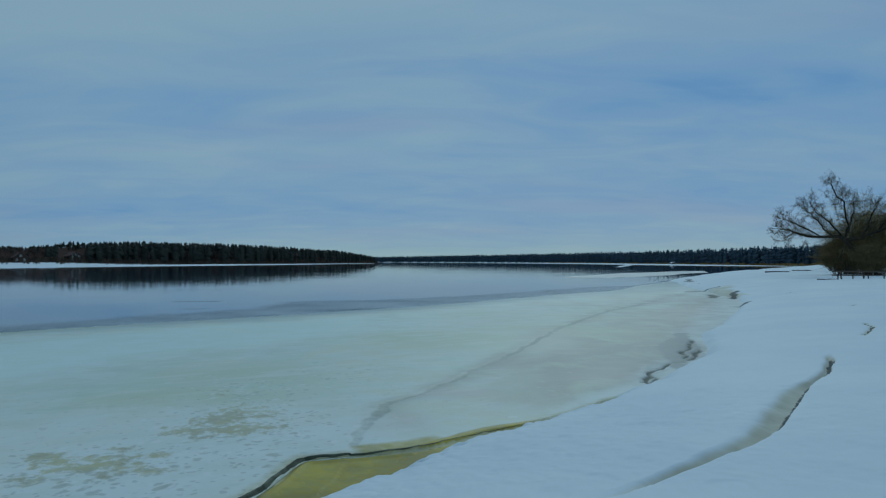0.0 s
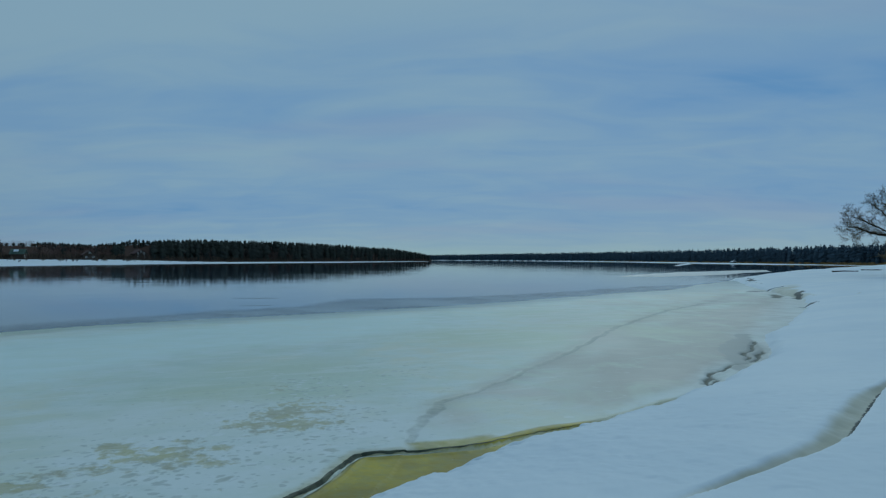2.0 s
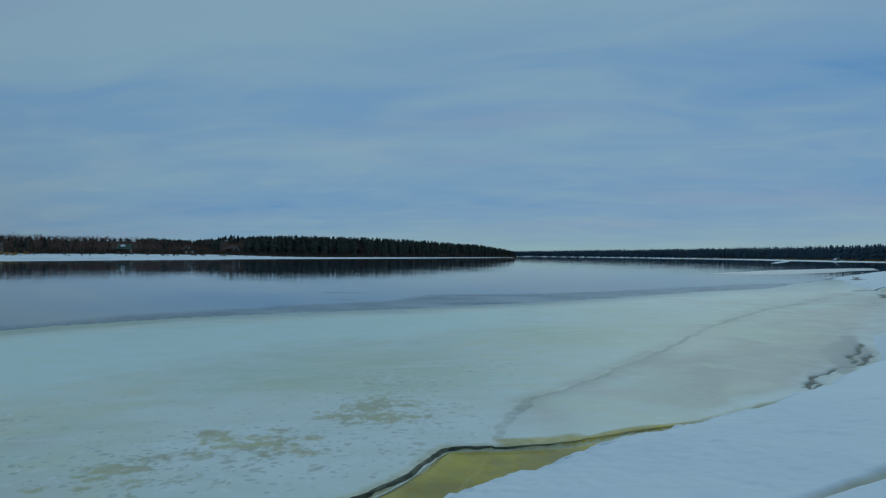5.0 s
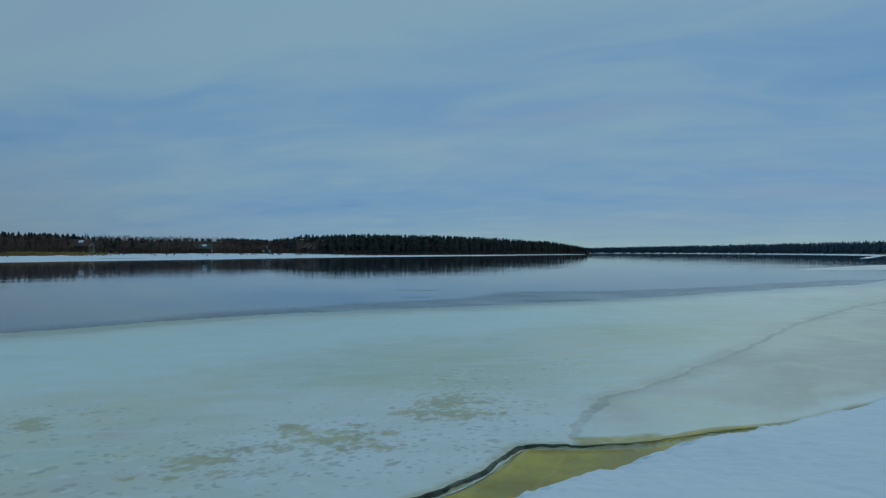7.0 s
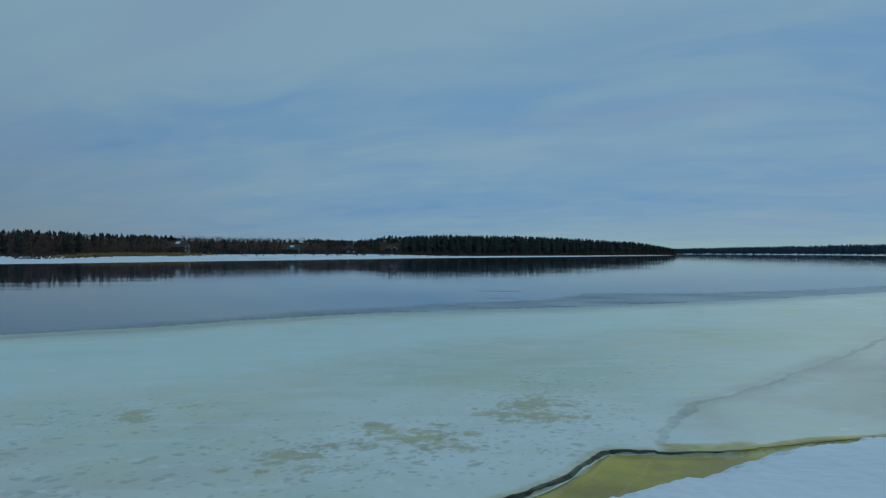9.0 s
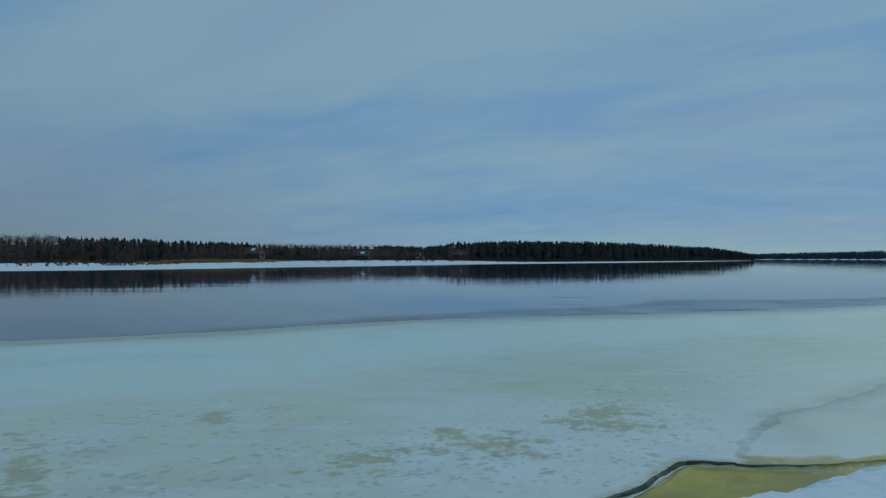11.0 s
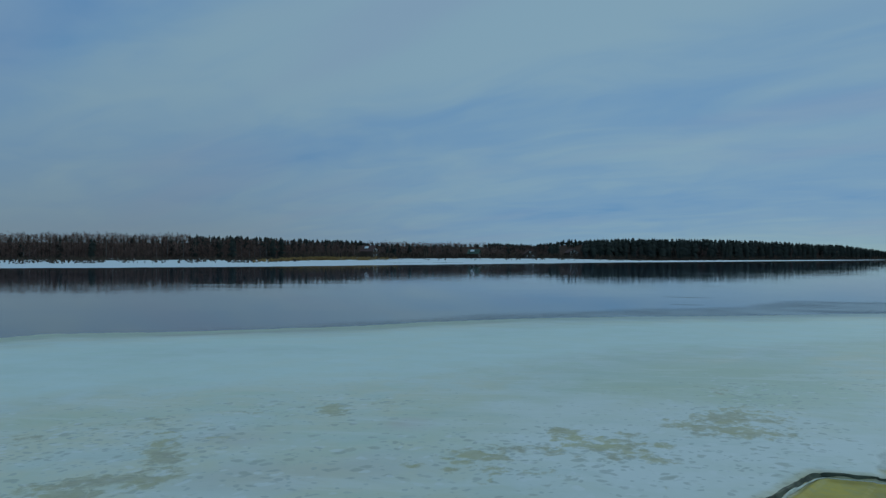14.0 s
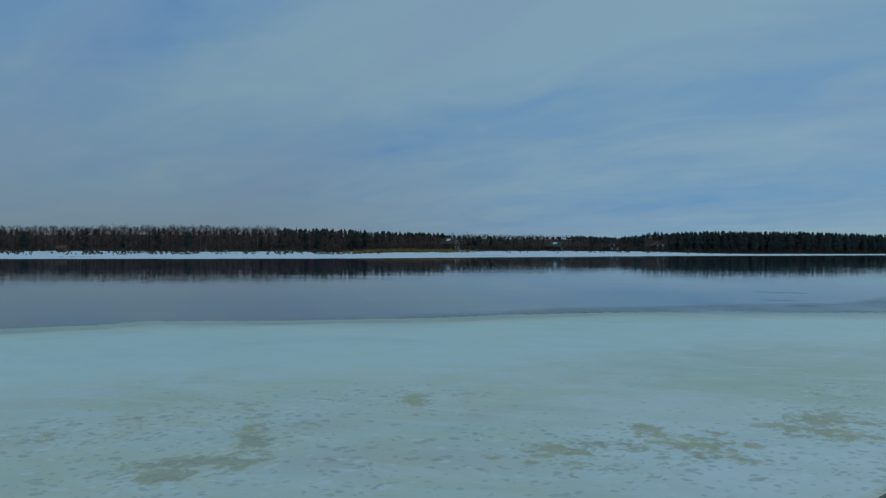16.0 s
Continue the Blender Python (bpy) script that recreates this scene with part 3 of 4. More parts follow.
# ---------------------------------------------------------------- shore ice, thin ice and open water
# melt pools and tints in the ice: place, half breadth and half depth seen from the bank, strength
POOLS_WEST = [(-8.32, 4.13, 0.6, 0.25, 0.95), (-8.05, 3.79, 0.33, 0.28, 1.1), (-7.93, 4.56, 0.31, 0.3, 1.05), (-8.78, 5.37, 0.24, 0.85, 0.92), (-9.7, 5.99, 0.21, 0.39, 0.6),
              (-9.78, 5.61, 0.17, 0.34, 0.5), (-10.95, 4.63, 0.25, 0.34, 0.5), (-10.91, 5.73, 0.23, 0.27, 0.5), (-10.77, 3.42, 0.35, 0.26, 0.6), (-10.63, 6.47, 0.21, 0.28, 0.6),
              (-11.17, 3.16, 0.16, 0.16, 0.5), (-9.0, 8.67, 0.2, 0.42, 1.1), (-8.62, 9.51, 0.18, 0.25, 0.55), (-8.86, 6.3, 0.17, 0.18, 0.5), (-9.93, 7.78, 0.29, 0.24, 0.4)]
POOLS_MID = [(-5.49, 7.68, 0.26, 0.21, 1), (-5.27, 7.79, 0.26, 0.13, 0.95), (-5.4, 7.38, 0.15, 0.13, 0.85), (-5.18, 9.47, 0.2, 0.21, 0.8), (-4.88, 9.29, 0.24, 0.2, 0.85),
             (-4.42, 9.48, 0.21, 0.16, 0.8), (-5.04, 8.37, 0.41, 0.17, 0.7), (-4.46, 9.01, 0.37, 0.15, 0.95), (-4.01, 9.1, 0.2, 0.3, 0.95), (-3.97, 8.75, 0.16, 0.14, 0.8),
             (-4.31, 9.87, 0.18, 0.14, 0.65), (-3.88, 9.6, 0.29, 0.13, 0.85), (-3.47, 8.9, 0.15, 0.11, 0.8), (-5.35, 7.01, 0.10, 0.10, 0.8), (-4.88, 7.32, 0.10, 0.12, 0.8), (-5.82, 6.85, 0.12, 0.1, 0.7)]
POOLS_EAST = [(-3.85, 10.99, 0.3, 0.25, 0.9), (-3.6, 11.71, 0.34, 0.27, 0.85), (-3.39, 12.37, 0.3, 0.4, 0.85), (-3.22, 11.14, 0.45, 0.33, 0.85), (-2.92, 11.22, 0.36, 0.24, 0.85),
              (-3.42, 10.6, 0.24, 0.15, 0.6), (-2.99, 12.15, 0.35, 0.24, 0.65), (-4.3, 14.15, 0.17, 0.27, 0.6), (-4.76, 6.85, 0.13, 0.1, 0.6), (-4.51, 7.53, 0.15, 0.12, 0.6),
              (-3.57, 11.76, 0.19, 0.36, 0.95), (-3.4, 12.55, 0.3, 0.31, 0.65)]
DENT_FIELDS = [(-4.6, 8.4, 1.7, 1.2, 0.6), (-3.2, 11.3, 1.0, 1.5, 0.6), (-9.6, 5.4, 1.5, 1.7, 0.40), (-10.6, 3.9, 1.0, 1.1, 0.45), (-6.4, 6.0, 1.6, 1.1, 0.36), (-2.8, 9.6, 0.7, 1.3, 0.42),
               (-9.6, 8.4, 1.0, 0.8, 0.30), (-3.7, 14.3, 0.9, 1.2, 0.36), (-8.0, 4.0, 1.2, 0.8, 0.5), (-2.6, 17.5, 0.9, 1.6, 0.25)]
GREENISH = [(-6.15, 10.39, 2.05, 1.49, 1), (-5.1, 13.5, 1.89, 1.89, 0.8), (-5.86, 7.88, 0.7, 0.9, 0.6), (-4.34, 16.54, 2.64, 1.95, 0.8), (0.3, 23.97, 3.71, 3.14, 1), (4.48, 26.87, 3.37, 3.6, 0.7),
            (3.8, 33.74, 5.25, 3.5, 0.6), (-11.9, 5.55, 1.11, 0.61, 0.9), (-7.0, 8.69, 1.72, 0.75, 0.5), (-9.19, 3.05, 0.89, 0.83, 0.6), (9.5, 39.0, 3.0, 5.0, 0.5)]
PINKISH = [(-0.68, 11.76, 0.45, 0.9, 0.8), (3.52, 24.13, 1.04, 3.97, 0.9), (0.37, 14.1, 0.65, 0.54, 0.8), (3.85, 16.59, 0.79, 2.2, 0.6), (11.61, 34.26, 2.52, 7.15, 0.7), (3.6, 32.8, 2.55, 5.28, 0.4),
           (-7.37, 8.59, 0.35, 0.38, 0.7), (-6.61, 5.99, 1.71, 0.71, 0.6), (-8.66, 6.36, 0.66, 0.55, 0.5), (-10.73, 3.1, 0.51, 0.44, 0.5)]


def ice_edge_distance(x, y):
    d, s, _ = away(ICE_EDGE, x, y)
    r = np.hypot(x, y)
    return d * s + fbm(x, y, 0.22, 51) * 0.9 + fbm(x, y, 0.05, 52) * 0.03 * r


def seam_side(x, y):
    d, s, along = away(SEAM, x + fbm(x, y, 1.6, 61, 2) * 0.08, y + fbm(x, y, 1.6, 62, 2) * 0.08)
    return d * s, along


def ice_height(x, y):
    e = ice_edge_distance(x, y)
    sm, along = seam_side(x, y)
    z = 0.055 + fbm(x, y, 0.3, 71) * 0.02
    inside = (along < 14.0) & (along > 0.0)
    z = np.where(inside, z - 0.062 * smooth(-0.02, 0.05, sm) * smooth(0.0, 1.2, along), z)
    z = z - 0.02 * np.where(inside, np.exp(-(sm / 0.05) ** 2), 0)
    z += np.where(inside, 0.025 * np.exp(-((sm - 0.14) / 0.035) ** 2) * (along > 0.8) * (along < 6.2), 0)
    dc, sc, ac = away(CRACK, x + fbm(x, y, 1.2, 63) * 0.3, y + fbm(x, y, 1.2, 64) * 0.3)
    z = z - 0.012 * np.exp(-(dc / 0.09) ** 2) - 0.012 * smooth(-0.1, 0.1, sc * dc) * (1 - smooth(2, 5, dc))
    z = z - 0.05 * rim_break(x, y)
    z = z - 0.062 * (1 - smooth(0, 2.6, e))   # the sheet thins out and dips under at its outer edge
    return np.where(e > 0, z, z - 0.30 * smooth(0, 0.6, -e))


def ice_stains(x, y, z):
    sm, along = seam_side(x, y)
    inside = (along < 14.2) & (along > 0.01)
    wid = 0.024 * (1 - 0.55 * smooth(4.8, 7.5, along)) * (1.0 + 0.4 * fbm(x, y, 0.9, 97, 2))
    dark = np.where(inside, 0.35 * (1 - smooth(0.6, 1.3, np.abs(sm) / wid)), 0)
    dark = np.maximum(dark, np.where(inside, 0.30 * (1 - smooth(0, 0.30, sm)) * (sm > 0) * (1 - smooth(4, 8, along)), 0))
    dark = dark * (1 - 0.75 * smooth(6.4, 7.6, along))
    yellow = np.where(inside & (sm > -0.02), 0.55 + 0.45 * smooth(0.02, 0.30 - 0.02 * along, sm), 0)
    yellow = np.maximum(yellow, np.where(inside, 0.62 * (1 - smooth(0.25, 0.6, -sm)) * (sm <= 0) * smooth(5.2, 5.6, along) * (1 - smooth(6.7, 7.3, along)), 0))
    yellow = np.maximum(yellow, np.where(inside, 0.46 * (1 - smooth(0.02, 0.35, -sm)) * (sm <= 0), 0)) * smooth(0.0, 1.4, along + 0.3 * fbm(x, y, 1.0, 96))
    yellow = np.maximum(yellow, np.where(inside, 0.85 * (1 - smooth(0.05, 0.24, -sm)) * (sm <= 0) * smooth(5.8, 6.6, along) * (1 - smooth(8.4, 9.4, along)), 0))
    slush = np.maximum(spots(x, y, POOLS_WEST, 1.1), spots(x, y, POOLS_MID + POOLS_EAST, 1.4))
    # the rim's undercut shade goes into the ice colour as well
    dark = np.maximum(dark, 0.9 * rim_break(x, y))
    return slush, yellow, dark


def ice_tones(x, y, z):
    dc, sc, ac = away(CRACK, x + fbm(x, y, 1.2, 63) * 0.3, y + fbm(x, y, 1.2, 64) * 0.3)
    r = np.hypot(x, y)
    e = ice_edge_distance(x, y)
    shoreward = smooth(-0.6, 4.0, sc * dc + 3.0 * fbm(x, y, 0.25, 107)) * (0.8 + 0.6 * fbm(x, y, 0.2, 108))
    beige = 1.3 * shoreward * smooth(9, 16, r) + 0.35 * np.exp(-(dc / (0.25 + 0.01 * r)) ** 2)
    beige = np.maximum(beige, 1.0 * np.exp(-((e - 0.8 - 1.2 * fbm(x, y, 0.5, 116)) / 1.2) ** 2) * smooth(-12, -18, x))
    beige = beige + 0.5 * fbm(x, y, 0.12, 91) * smooth(8, 14, r) + 0.32 * smooth(12, 20, r) * smooth(-6, 5, x) * smooth(0.5, 5.0, e)
    sn = bank_distance(x, y)
    frost = 0.75 * np.exp(-(((x + 3.6) / 4.2) ** 2 + ((y - 10.0) / 3.6) ** 2) ** 2) + 0.4 * smooth(3, 9, e) * (1 - smooth(10, 18, e))
    frost = np.maximum(frost, 0.62 * smooth(-0.08 * r, -0.2, sn + 0.8 * fbm(x, y, 0.6, 113)) * smooth(11.2, 13.0, y))
    beige = beige * (1 - 0.5 * smooth(-0.07 * r, -0.1, sn + 0.8 * fbm(x, y, 0.6, 113)) * smooth(11.2, 13.0, y))
    slab = spots(x, y, [(6.98, 21.6, 0.42, 3.6, 1.0)]) + 0.7 * fbm(x, y, 0.8, 117)
    rim = 1.2 * smooth(0.12, 0.62, slab) * (0.8 + 0.8 * fbm(x * 2, y * 0.5, 1.5, 118))
    return beige, frost, rim


def ice_lines(x, y, z):
    dc, sc, ac = away(CRACK, x + fbm(x, y, 1.2, 63) * 0.3, y + fbm(x, y, 1.2, 64) * 0.3)
    w = 0.045 + 0.05 * (1 - smooth(2.6, 4.2, ac)) + 0.004 * ac
    line = (1 - smooth(0.5, 1.6, dc / w)) * (0.64 - 0.08 * (1 - smooth(2.6, 4.2, ac)) + 0.5 * fbm(x, y, 0.7, 95)) * (1 - 0.6 * smooth(28, 48, ac)) * smooth(-0.2, 0.4, ac)
    inner = smooth(0.1, 0.6, spots(x, y, [(7.15, 20.9, 0.33, 2.2, 1.0)]) + 0.6 * fbm(x, y, 1.6, 105))
    tail = smooth(0.2, 0.7, spots(x, y, [(5.0, 17.2, 0.30, 1.6, 1.0), (4.4, 15.7, 0.22, 0.6, 1.0)]) + 0.7 * fbm(x, y, 2.2, 106))
    patch = np.maximum(0.5 * inner, 0.4 * tail)
    patch = np.maximum(patch, 0.7 * spots(x, y, [(20.3, 55.0, 1.2, 9.0, 1.0)]) * (0.6 + fbm(x, y, 0.5, 106)))
    e = ice_edge_distance(x, y)
    cyan = smooth(0.8, 6.0, e) * (1 - smooth(9, 15, e)) * smooth(6, -8, x)
    wet = (1 - smooth(-0.4, 4.2 + 0.10 * np.maximum(np.hypot(x, y) - 30, 0), e + 2.6 * fbm(x, y, 0.3, 109) + 1.2 * fbm(x * 0.3, y, 1.2, 110))) * (0.3 + 0.7 * smooth(-19, -9, x))
    return np.maximum(line, patch), cyan, wet


def ice_tints(x, y, z):
    wob = 1 + 0.9 * fbm(x, y, 0.45, 121)
    dents = np.maximum(spots(x, y, DENT_FIELDS), 0.55 * spots(x, y, POOLS_WEST + POOLS_MID + POOLS_EAST, 2.2))
    dents = dents * (0.85 + 0.8 * fbm(x, y, 0.8, 122)) + 0.05
    e = ice_edge_distance(x, y)
    rind = 1.2 * np.exp(-((e - 0.7 - 1.4 * fbm(x, y, 0.4, 116)) / 1.1) ** 2) * smooth(-10, -17, x)
    return np.maximum(spots(x, y, GREENISH) * wob, rind), spots(x, y, PINKISH) * wob, dents * (1 - smooth(14, 22, np.hypot(x, y)))


ice_r = np.concatenate([np.geomspace(3.0, 7.0, 70)[:-1], np.geomspace(7.0, 14.0, 210)[:-1], np.geomspace(14.0, 118, 240)])
shore_ice = sheet("shore_ice", np.concatenate([np.arange(-32, 80, 0.155), np.arange(80.5, 150, 3.0)]), ice_r, ice_height, ICE,
                  {"stains": ice_stains, "tones": ice_tones, "lines": ice_lines, "tints": ice_tints}, keep=lambda x, y, z: z > -0.2)
tagged(shore_ice, "pale grey-green shore ice with tan melt pools and cracks", "ice", kind="structure")

def ribbon(name, line, start, stop, shift, width, lift, mat, label, seed, stray=1.0):
    """A narrow irregular strip that follows a line on the ice: width is a function of the way along it."""
    pts = [Vector((p[0], p[1])) for p in line]
    runs = [0.0]
    for p, q in zip(pts, pts[1:]):
        runs.append(runs[-1] + (q - p).length)
    s = np.arange(start, stop, 0.025)
    x, y = np.interp(s, runs, [p.x for p in pts]), np.interp(s, runs, [p.y for p in pts])
    if len(s) > 30:   # ease the corners
        k = np.hanning(21) / np.hanning(21).sum()
        x[10:-10], y[10:-10] = np.convolve(x, k, "valid"), np.convolve(y, k, "valid")
    dx, dy = np.gradient(x), np.gradient(y)
    n = np.hypot(dx, dy)
    nx, ny = dy / n, -dx / n
    side = shift + stray * (0.06 * fbm(s, 0 * s, 1.1, seed, 3) + 0.03 * fbm(s, 0 * s, 6.0, seed + 5, 2))
    half = 0.5 * width(s) * (1 + 0.9 * fbm(s, 0 * s + 3, 2.5, seed + 9, 3))
    across = np.array([-1.0, -0.5, 0.0, 0.5, 1.0])
    px = x[:, None] + nx[:, None] * (side[:, None] + across * half[:, None])
    py = y[:, None] + ny[:, None] * (side[:, None] + across * half[:, None])
    pz = np.maximum(ice_height(px.ravel(), py.ravel()), ground_height(px.ravel(), py.ravel())).reshape(px.shape) + lift * (1 - 0.8 * across ** 2) + 0.006
    m = len(s)
    i = np.arange(m * 5).reshape(m, 5)
    quads = np.stack([i[:-1, :-1], i[:-1, 1:], i[1:, 1:], i[1:, :-1]], -1).reshape(-1, 4)
    me = bpy.data.meshes.new(name)
    me.from_pydata(np.stack([px, py, pz], -1).reshape(-1, 3).tolist(), [], quads.tolist())
    me.materials.append(mat)
    return tagged(new(name, me), label, "ice crack", kind="structure")


def seam_width(s):
    return 0.048 * smooth(0.0, 1.0, s + 0.5) * (1 - 0.5 * smooth(4.8, 5.6, s)) * (1 - 0.75 * smooth(6.2, 7.4, s)) * (1 - 0.5 * smooth(8.5, 10.5, s))


ribbon("ice_crack", SEAM, 0.9, 11.2, -0.02, seam_width, 0.0, WET, "dark wet crack between ice sheet and shore", 201)
ribbon("ice_ledge", SEAM, 1.0, 5.9, 0.034, lambda s: 0.026 * smooth(1.0, 1.7, s) * (1 - smooth(5.2, 5.9, s)), 0.012, LEDGE, "thin pale ice ledge beside the dark crack", 231, 0.7)
ribbon("ice_crack", SEAM, 2.6, 5.6, 0.085, lambda s: 0.03 * np.maximum(fbm(s, 0 * s, 1.6, 263, 3) + 0.12, 0), 0.0, WET, "broken hairline crack inside the ice ledge", 261)

thin_ice = sheet("thin_ice", np.arange(-24, 75, 0.3), np.geomspace(14, 118, 260),
                 lambda x, y: np.full(x.shape, -0.018), THIN_EDGED,
                 {"fade": lambda x, y, z: (smooth(0.2, 3.0, away(THIN_EDGE, x, y)[0] * away(THIN_EDGE, x, y)[1] + fbm(x, y, 0.25, 55) * 2.4) * smooth(-25, -13, x), 0 * x, 0 * x)},
                 keep=lambda x, y, z: (away(THIN_EDGE, x, y)[0] * away(THIN_EDGE, x, y)[1] + fbm(x, y, 0.25, 55) * 2.4 > 0.7) & (ice_edge_distance(x, y) < 0.4))
tagged(thin_ice, "dark thin wet ice skirting the shore ice", "ice", kind="structure")

bm = bmesh.new()
bmesh.ops.create_grid(bm, x_segments=24, y_segments=24, size=4500)
me = bpy.data.meshes.new("water")
bm.to_mesh(me)
bm.free()
me.materials.append(WATER)
water = tagged(new("water", me), "calm dark open river water mirroring the woods", "river", kind="structure")
water.location.z = -0.03


# ---------------------------------------------------------------- makers
def part(name, bm, mat, parent=None, label=""):
    me = bpy.data.meshes.new(name)
    bm.to_mesh(me)
    bm.free()
    me.materials.append(mat)
    ob = new(name, me)
    ob.parent = parent
    return tagged(ob, label)


def lump(name, verts, faces, mat, parent=None, label=""):
    """One mesh from arrays of corners and triangles or quads of one size."""
    verts, faces = np.asarray(verts, np.float32), np.asarray(faces, np.int32)
    me = bpy.data.meshes.new(name)
    k = faces.shape[1]
    me.vertices.add(len(verts))
    me.vertices.foreach_set("co", verts.ravel())
    me.loops.add(faces.size)
    me.loops.foreach_set("vertex_index", faces.ravel())
    me.polygons.add(len(faces))
    me.polygons.foreach_set("loop_start", np.arange(0, faces.size, k, dtype=np.int32))
    me.update(calc_edges=True)
    me.materials.append(mat)
    ob = new(name, me)
    ob.parent = parent
    return tagged(ob, label)


def box(bm, lo, hi, m=None):
    c = [(x, y, z) for x in (lo[0], hi[0]) for y in (lo[1], hi[1]) for z in (lo[2], hi[2])]
    v = [bm.verts.new((m @ Vector(p)) if m else p) for p in c]
    for f in ((0, 1, 3, 2), (4, 6, 7, 5), (0, 4, 5, 1), (2, 3, 7, 6), (0, 2, 6, 4), (1, 5, 7, 3)):
        bm.faces.new([v[k] for k in f])


class Tubes:
    """Gathers thin tapered tubes into arrays of triangles."""

    def __init__(self, sides=3):
        self.sides, self.v, self.f, self.count = sides, [], [], 0

    def add(self, pts, radii):
        k, n = self.sides, len(pts)
        pts = np.asarray(pts, float)
        way = np.gradient(pts, axis=0)
        way /= np.linalg.norm(way, axis=1)[:, None] + 1e-9
        ref = np.array([0.0, 0.0, 1.0]) if abs(way[0][2]) < 0.9 else np.array([1.0, 0.0, 0.0])
        a = np.cross(way, ref)
        a /= np.linalg.norm(a, axis=1)[:, None] + 1e-9
        b = np.cross(way, a)
        t = np.arange(k) * 2 * math.pi / k
        ring = pts[:, None] + (a[:, None] * np.cos(t)[None, :, None] + b[:, None] * np.sin(t)[None, :, None]) * np.asarray(radii)[:, None, None]
        self.v.append(ring.reshape(-1, 3))
        i = np.arange((n - 1) * k) + self.count
        up = i + k
        nxt = np.where((np.arange((n - 1) * k) + 1) % k == 0, i + 1 - k, i + 1)
        self.f.append(np.stack([i, nxt, nxt + k], 1))
        self.f.append(np.stack([i, nxt + k, up], 1))
        self.count += n * k

    def arrays(self):
        return np.concatenate(self.v), np.concatenate(self.f)


def ground_at(x, y):
    return float(ground_height(np.array([float(x)]), np.array([float(y)]))[0])


# ---------------------------------------------------------------- woods
def conifer(rnd, tiers, full, base, points=9):
    """A rough-crowned conifer 1 high: a tapered trunk and drooping, ragged rings of boughs."""
    v, f = [], []
    for k in range(5):
        a = k * 2 * math.pi / 5
        v += [(0.012 * math.cos(a), 0.012 * math.sin(a), -0.05), (0.004 * math.cos(a), 0.004 * math.sin(a), 0.97)]
    for k in range(5):
        i, j = 2 * k, 2 * ((k + 1) % 5)
        f += [(i, j, j + 1), (i, j + 1, i + 1)]
    for t in range(tiers):
        u = min(1.0, max(0.0, (t + rnd.uniform(-0.4, 0.4)) / (tiers - 1)))
        z = base + (0.93 - base) * u
        wide = full * (math.sin(math.pi * (0.18 + 0.80 * u)) ** 0.7) * rnd.uniform(0.8, 1.2) + 0.012
        top = min(1.0, z + (0.20 - 0.10 * u) * rnd.uniform(0.8, 1.2))
        cx, cy = rnd.uniform(-0.02, 0.02), rnd.uniform(-0.02, 0.02)
        o = len(v)
        v.append((cx * 0.5, cy * 0.5, top))
        turn = rnd.uniform(0, 6.28)
        for k in range(2 * points):
            a = turn + k * math.pi / points
            rr = wide * (rnd.uniform(0.75, 1.15) if k % 2 == 0 else rnd.uniform(0.35, 0.6))
            v.append((cx + rr * math.cos(a), cy + rr * math.sin(a), z + (rnd.uniform(-0.045, 0.01) if k % 2 == 0 else rnd.uniform(0.0, 0.04))))
        v.append((cx, cy, z + 0.02))
        for k in range(2 * points):
            i, j = o + 1 + k, o + 1 + (k + 1) % (2 * points)
            f += [(o, i, j), (o + 1 + 2 * points, j, i)]
    return np.array(v), np.array(f)


def bare_tree(rnd, branches, spread, twig=0.0016):
    """A bare birch-like tree 1 high: trunk, rising branches and fine twigs; trunk and twigs come apart for two materials."""
    trunk, crown = Tubes(4), Tubes(3)
    lean = (rnd.uniform(-0.04, 0.04), rnd.uniform(-0.04, 0.04))
    stem = [(lean[0] * t * t, lean[1] * t * t, t) for t in (-0.04, 0.25, 0.5, 0.75, 1.0)]
    trunk.add(stem, [0.013, 0.011, 0.008, 0.005, 0.002])
    for b in range(branches):
        z = rnd.uniform(0.12, 0.93)
        a, out = rnd.uniform(0, 6.28), spread * (1.15 - z) * rnd.uniform(0.7, 1.2)
        rise = rnd.uniform(0.10, 0.24) * (1.25 - z)
        p0 = np.array((lean[0] * z * z, lean[1] * z * z, z))
        tip = p0 + (out * math.cos(a), out * math.sin(a), rise)
        mid = (p0 + tip) / 2 + (0, 0, -0.006)
        crown.add([p0, mid, tip], [0.0042, 0.003, twig])
        for k in range(4):
            s = rnd.uniform(0.35, 1.0)
            q = p0 + (tip - p0) * s
            w = np.array((rnd.uniform(-1, 1), rnd.uniform(-1, 1), rnd.uniform(0.1, 1.3))) * 0.07
            crown.add([q, q + w], [twig * 1.2, twig * 0.6])
    return trunk.arrays(), crown.arrays()


